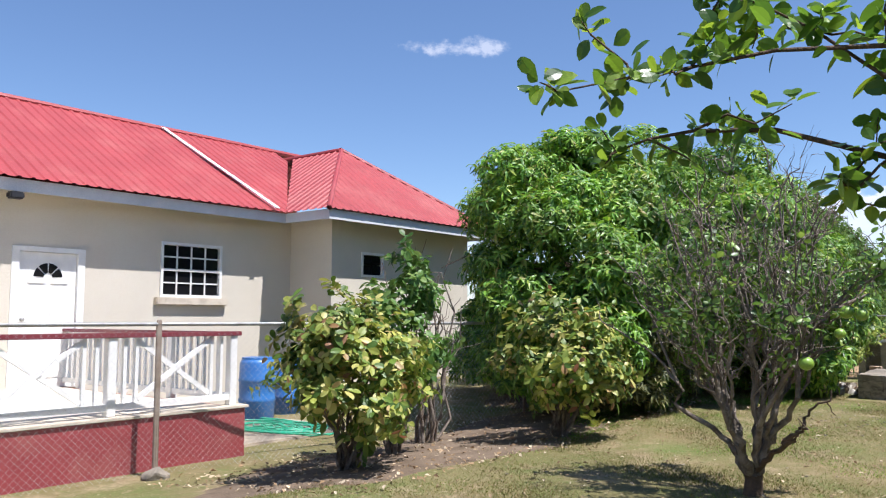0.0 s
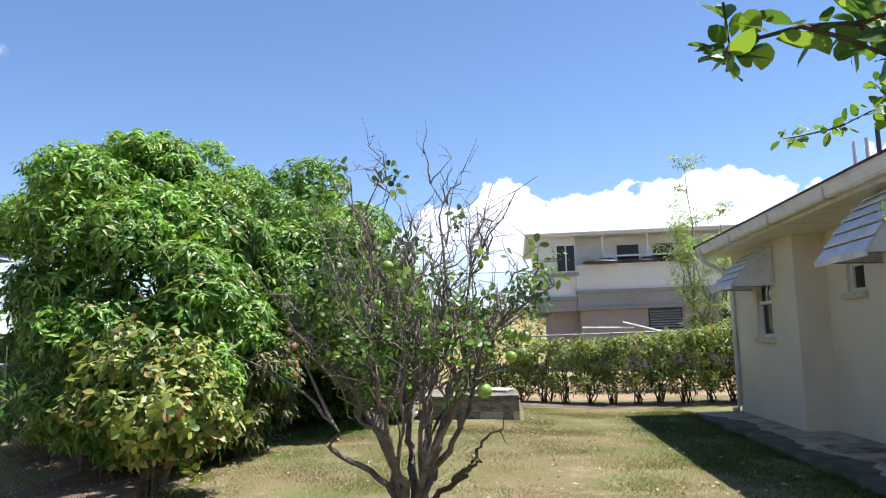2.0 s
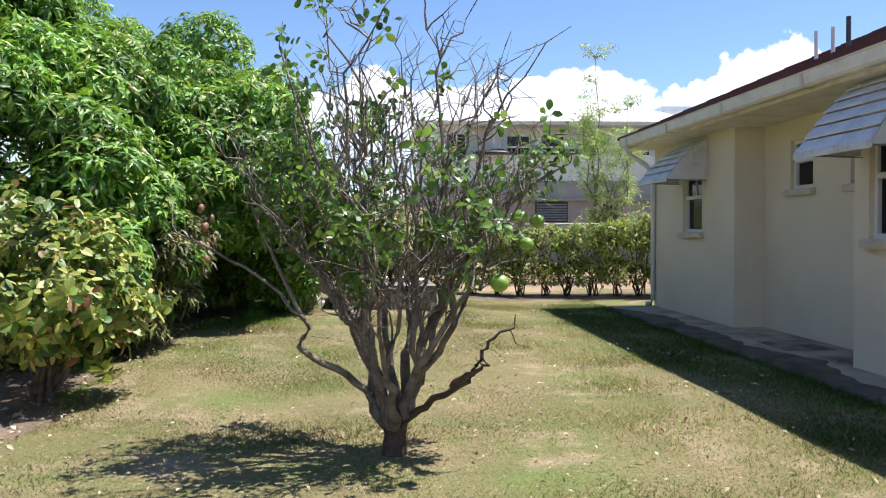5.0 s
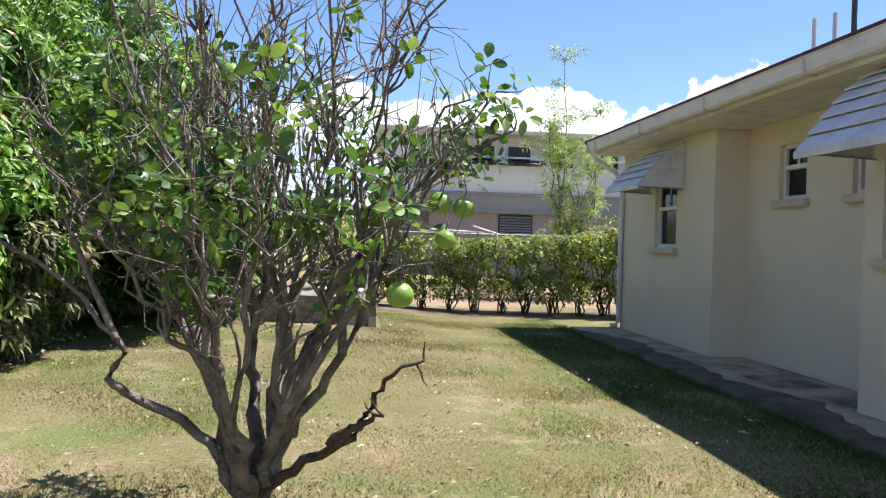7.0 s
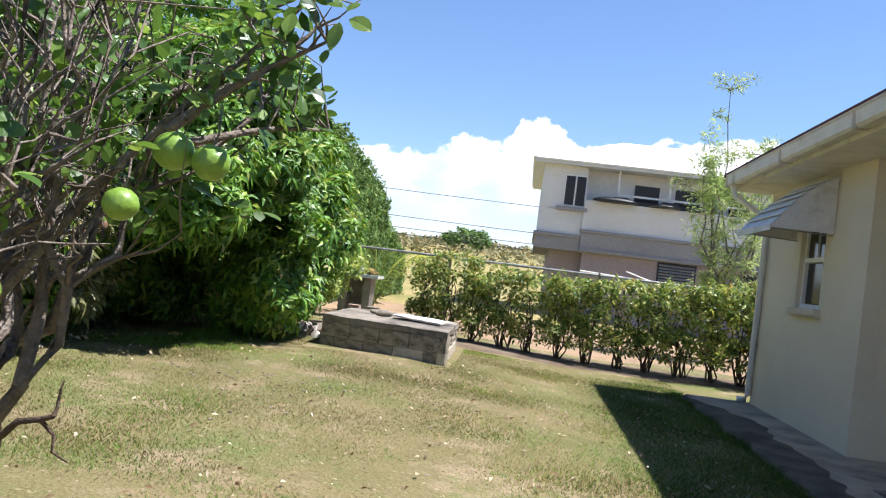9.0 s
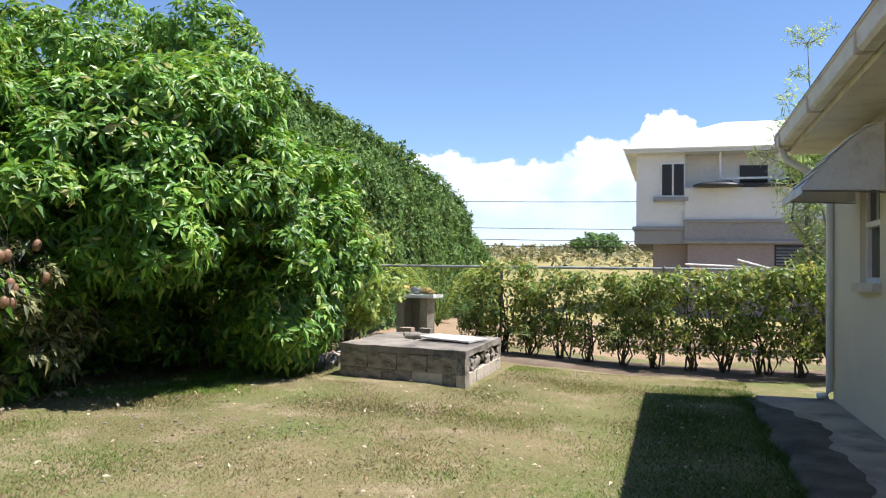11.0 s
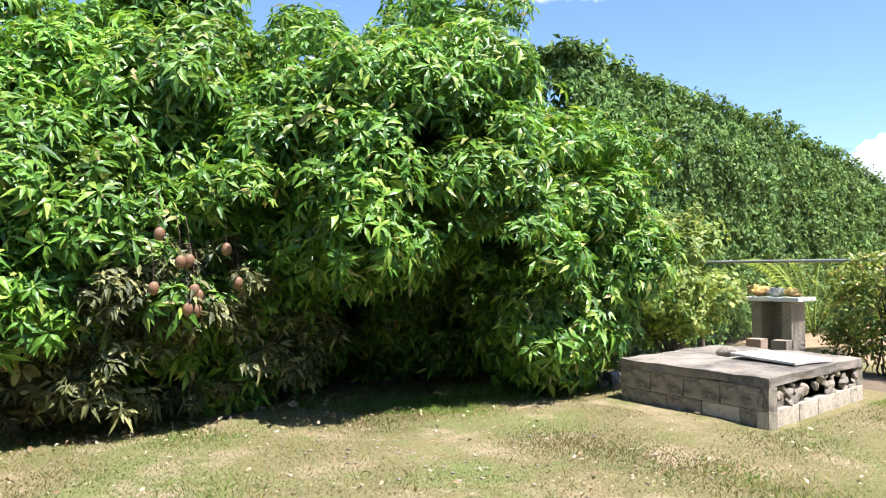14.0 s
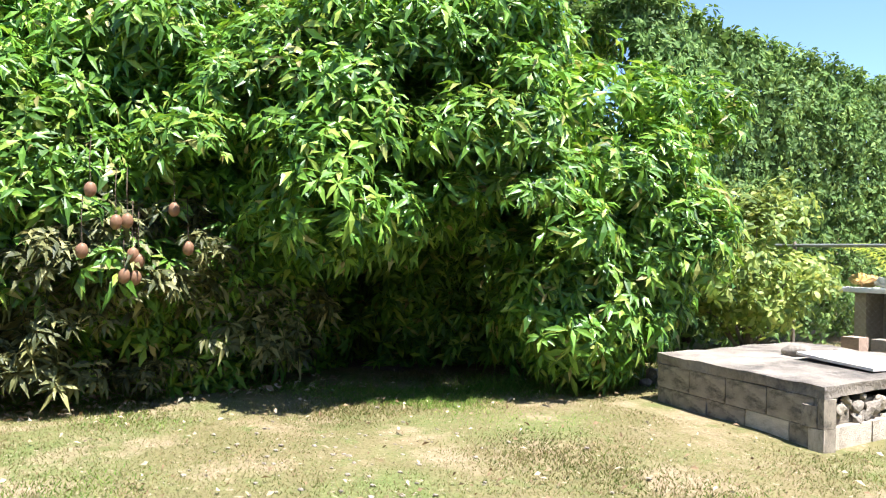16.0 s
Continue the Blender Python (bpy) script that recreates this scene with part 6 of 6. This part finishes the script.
def cloud_mat():
    """Cumulus with soft ragged tops in a backdrop far off: noise against height, clear sky between."""
    m = bpy.data.materials.new("cloud_backdrop")
    m.use_nodes = True
    nt = m.node_tree
    nt.nodes.remove(nt.nodes["Principled BSDF"])
    tc = nt.nodes.new("ShaderNodeTexCoord")
    sep = nt.nodes.new("ShaderNodeSeparateXYZ")
    nt.links.new(tc.outputs["Object"], sep.inputs[0])
    def node(kind, op, *ins):
        n = nt.nodes.new(kind)
        n.operation = op
        for k, v in enumerate(ins):
            if isinstance(v, (int, float)):
                n.inputs[k].default_value = v
            else:
                nt.links.new(v, n.inputs[k])
        return n.outputs[0]
    def tex(scale, detail, rough, off=0.0):
        mp = nt.nodes.new("ShaderNodeMapping")
        mp.inputs["Location"].default_value = (off, 0, 0)
        mp.inputs["Scale"].default_value = (scale, scale, scale * 1.25)
        nt.links.new(tc.outputs["Object"], mp.inputs[0])
        n = nt.nodes.new("ShaderNodeTexNoise")
        n.inputs["Scale"].default_value, n.inputs["Detail"].default_value, n.inputs["Roughness"].default_value = 1.0, detail, rough
        nt.links.new(mp.outputs[0], n.inputs[0])
        return n.outputs["Fac"]
    fine = tex(0.011, 10.0, 0.60, 1.7)
    puff = tex(0.030, 6.0, 0.62, 4.2)
    x, y, z = sep.outputs[0], sep.outputs[1], sep.outputs[2]
    turn = node("ShaderNodeMath", 'MULTIPLY', node("ShaderNodeMath", 'ARCTAN2', x, y), 180 / math.pi)
    rise = node("ShaderNodeMath", 'MULTIPLY', node("ShaderNodeMath", 'ARCTAN2', z, 1800.0), 180 / math.pi)
    # tops of the cumulus heads round the horizon, in degrees
    heads = nt.nodes.new("ShaderNodeValToRGB")
    el = heads.color_ramp.elements
    tops = ((-180, 8), (-120, 6), (-70, 5), (-42, 6.5), (-24, 5.5), (-19, 7.2), (-15.6, 8.7), (-11.7, 7.8), (-9, 7.5), (-5.4, 9.3), (-3.4, 8.7), (-0.6, 10.9), (1.0, 11.1), (2.3, 8.9), (5, 9.4), (7.4, 9.9), (11, 10.3), (14.5, 10.6), (18, 9.4), (20.8, 8.7), (22.3, 9.2), (24.3, 11.2), (27.7, 12.0), (31, 10.0), (40, 9), (70, 7), (120, 9), (180, 8))
    while len(el) < len(tops):
        el.new(0.5)
    for k, (a, e) in enumerate(tops):
        el[k].position, el[k].color = (a + 180) / 360, (e / 20, e / 20, e / 20, 1)
    nt.links.new(node("ShaderNodeMath", 'MULTIPLY_ADD', turn, 1 / 360, 0.5), heads.inputs[0])
    topz = node("ShaderNodeMath", 'MULTIPLY', heads.outputs[0], 20.0)
    under = node("ShaderNodeMath", 'SUBTRACT', topz, rise)
    ragged = node("ShaderNodeMath", 'ADD', node("ShaderNodeMath", 'MULTIPLY_ADD', fine, 3.4, -1.75), node("ShaderNodeMath", 'MULTIPLY_ADD', puff, 1.6, -0.8))
    body = node("ShaderNodeMath", 'MULTIPLY', node("ShaderNodeMath", 'ADD', under, ragged), 1.5)
    # two loose wisps higher up
    for a, e, w, h in ((-37.0, 18.6, 4.6, 0.9), (30.2, 18.6, 1.8, 0.9)):
        da = node("ShaderNodeMath", 'DIVIDE', node("ShaderNodeMath", 'SUBTRACT', turn, a), w)
        de = node("ShaderNodeMath", 'DIVIDE', node("ShaderNodeMath", 'SUBTRACT', rise, e), h)
        far = node("ShaderNodeMath", 'ADD', node("ShaderNodeMath", 'MULTIPLY', da, da), node("ShaderNodeMath", 'MULTIPLY', de, de))
        wisp = node("ShaderNodeMath", 'ADD', node("ShaderNodeMath", 'MULTIPLY_ADD', far, -0.3, 0.22), node("ShaderNodeMath", 'MULTIPLY_ADD', fine, 1.6, -0.8))
        body = node("ShaderNodeMath", 'MAXIMUM', body, node("ShaderNodeMath", 'MINIMUM', wisp, 0.24))
    mr = nt.nodes.new("ShaderNodeMapRange")
    mr.interpolation_type = 'SMOOTHSTEP'
    mr.inputs[1].default_value, mr.inputs[2].default_value = 0.0, 0.55
    nt.links.new(body, mr.inputs[0])
    # thinner towards the foot of the bank
    foot = nt.nodes.new("ShaderNodeMapRange")
    foot.inputs[1].default_value, foot.inputs[2].default_value, foot.inputs[3].default_value, foot.inputs[4].default_value = 3.0, 9.5, 0.22, 1.0
    nt.links.new(node("ShaderNodeMath", 'ADD', rise, node("ShaderNodeMath", 'MULTIPLY_ADD', fine, 5.0, -2.5)), foot.inputs[0])
    cover = node("ShaderNodeMath", 'MULTIPLY', mr.outputs[0], foot.outputs[0])
    col = nt.nodes.new("ShaderNodeValToRGB")
    col.color_ramp.elements[0].position, col.color_ramp.elements[0].color = 0.34, (0.80, 0.86, 0.95, 1)
    col.color_ramp.elements[1].position, col.color_ramp.elements[1].color = 0.54, (1, 1, 1, 1)
    nt.links.new(tex(0.011, 8.0, 0.55, 1.9), col.inputs[0])
    em = nt.nodes.new("ShaderNodeEmission")
    em.inputs[1].default_value = 0.80
    nt.links.new(col.outputs[0], em.inputs[0])
    tr = nt.nodes.new("ShaderNodeBsdfTransparent")
    mx = nt.nodes.new("ShaderNodeMixShader")
    nt.links.new(cover, mx.inputs[0])
    nt.links.new(tr.outputs[0], mx.inputs[1])
    nt.links.new(em.outputs[0], mx.inputs[2])
    nt.links.new(mx.outputs[0], nt.nodes["Material Output"].inputs[0])
    return m


vs, fs = [], []
for k in range(97):
    a = radians(-180 + k * 3.75)
    vs += [(1800 * math.sin(a), 1800 * math.cos(a), 20.0), (1800 * math.sin(a), 1800 * math.cos(a), 760.0)]
    if k:
        fs.append((2 * k - 2, 2 * k, 2 * k + 1, 2 * k - 1))
tagged(array_part("backdrop", vs, fs, cloud_mat()), "white cumulus clouds low over the horizon", "clouds", kind="structure")


# ---- grass, litter ----
def lawn_mask(x, y):
    ok = (x > -2.2) & (x < 5.0) & (y > 2.5) & (y < 15.4)
    ok &= ~((x > 0.25) & (x < 2.05) & (y > 12.8) & (y < 15.4))
    return ok


def blades(name, n, box, size, material, label, seed, keep):
    q = np.random.default_rng(seed)
    x, y = q.uniform(box[0], box[1], n), q.uniform(box[2], box[3], n)
    nn = np.array([noise.noise(Vector((a * 0.9, b * 0.9, 3.0))) for a, b in zip(x, y)])
    k = keep(x, y, nn, q.uniform(-0.5, 0.5, n))
    x, y = x[k], y[k]
    n = len(x)
    z = ground_z(x, y)
    a = q.uniform(0, 6.28, n)
    h = size * q.uniform(0.4, 1.4, n)
    lean = q.uniform(0.5, 2.4, n) * h
    w = 0.0035 * q.uniform(0.7, 1.6, n)
    sx, sy = np.cos(a) * w, np.sin(a) * w
    b = q.uniform(0, 6.28, n)
    v = np.stack([np.stack([x - sx, y - sy, z - 0.01], -1), np.stack([x + sx, y + sy, z - 0.01], -1), np.stack([x + np.cos(b) * lean, y + np.sin(b) * lean, z + h], -1)], 1)
    f = np.arange(n * 3).reshape(-1, 3)
    return tagged(array_part(name, v.reshape(-1, 3), f, material), label, "grass", kind="stuff")


def lawn_edge(y):
    """Where the lawn gives way to the soil under the mango tree."""
    return np.interp(y, [7.0, 8.9, 10.2, 10.8, 11.5, 12.8, 13.6, 15], [-1.9, -2.0, -2.15, -1.65, -0.9, -0.65, -0.7, -0.7])


blades("grass", 330000, (-2.2, 5.0, 2.5, 15.4), 0.013, M_GRASS, "short dry straw-coloured grass blades over the lawn", 201, lambda x, y, n, u: lawn_mask(x, y))
blades("green_grass", 190000, (-2.6, 5.05, 2.5, 15.8), 0.022, M_GREENGRASS, "greener grass in moist patches and along edges", 202,
       lambda x, y, n, u: lawn_mask(x, y) & ((n + u * 0.4 > 0.40) | ((x > 2.6) & (u > 0.34)) | ((x - lawn_edge(y) > -0.1) & (x - lawn_edge(y) < 0.5 + 0.5 * n) & (y > 7.0) & (u > -0.35))))
blades("edge_grass", 90000, (-2.4, 0.6, 7.2, 14.4), 0.026, M_GREENGRASS, "fresh green grass in a band along the tree's shade", 206,
       lambda x, y, n, u: (x - lawn_edge(y) > -0.15) & (x - lawn_edge(y) < 0.50 + 0.5 * n + 0.4 * u))
# Follows the house's shadow; the darker green paints extra shade onto the lawn.
blades("shade_toned_grass", 60000, (3.5, 5.05, 2.5, 14.6), 0.026, M_SHADEGRASS, "greener grass toned darker to deepen the shade of the house", 205, lambda x, y, n, u: lawn_mask(x, y) & (x - 3.9 + 0.3 * n > u * 0.6))
blades("edge_weeds", 26000, (-2.6, 0.0, 8.0, 14.6), 0.11, M_GREENGRASS, "taller weeds along the shaded edge of the lawn", 203,
       lambda x, y, n, u: np.abs(x - lawn_edge(y) + 0.2 * n) < 0.12 + 0.1 * u)
blades("verge_grass", 20000, (4.7, 5.25, 2.5, 14.2), 0.05, M_SHADEGRASS, "uneven grass growing over the edge of the apron", 204,
       lambda x, y, n, u: np.abs(x - 4.93 - 0.10 * n) < 0.10 + 0.1 * u)


def litter(n, box, seed, size, label):
    q = np.random.default_rng(seed)
    x, y = q.uniform(box[0], box[1], n), q.uniform(box[2], box[3], n)
    P = np.stack([x, y, ground_z(x, y) + 0.03], -1)
    A = q.normal(size=(n, 3)) * 0.35 + [0, 0, 1]
    sh = [rosette(q, 1, size, size * 0.45, -10, 25, 0.0) for _ in range(6)]
    v, f = scatter(q, sh, P, A, q.uniform(0.5, 1.3, n))
    tagged(array_part("leaf_litter", v, f, M_LITTER), label, "litter", kind="stuff")


litter(2000, (-2.4, 4.6, 2.6, 13.5), 211, 0.045, "scattered fallen leaves on the lawn")
litter(2200, (-4.2, -1.2, 3.2, 11.5), 212, 0.065, "thick leaf litter under bushes and mango tree")
q = np.random.default_rng(215)
items = []
for k in range(150):
    x, y = q.normal(0.8, 0.7), q.normal(10.3, 0.5)
    if k > 90:
        x, y = q.uniform(-2.6, 3.0), q.uniform(3.0, 11.5)
    s = q.uniform(0.005, 0.017)
    bm = bmesh.new()
    bmesh.ops.create_icosphere(bm, subdivisions=1, radius=s)
    vv = np.array([w.co[:] for w in bm.verts]) * [1.4, 1.0, 0.5] * q.uniform(0.7, 1.2, (len(bm.verts), 1)) + [x, y, gz(x, y) + 0.006]
    items.append((vv, np.array([[w.index for w in fc.verts] for fc in bm.faces])))
    bm.free()
v, f = join_arrays(items)
tagged(array_part("pebbles", v, f, M_BLOCK), "pale pebbles and stone chips on worn soil", "pebbles", kind="stuff")
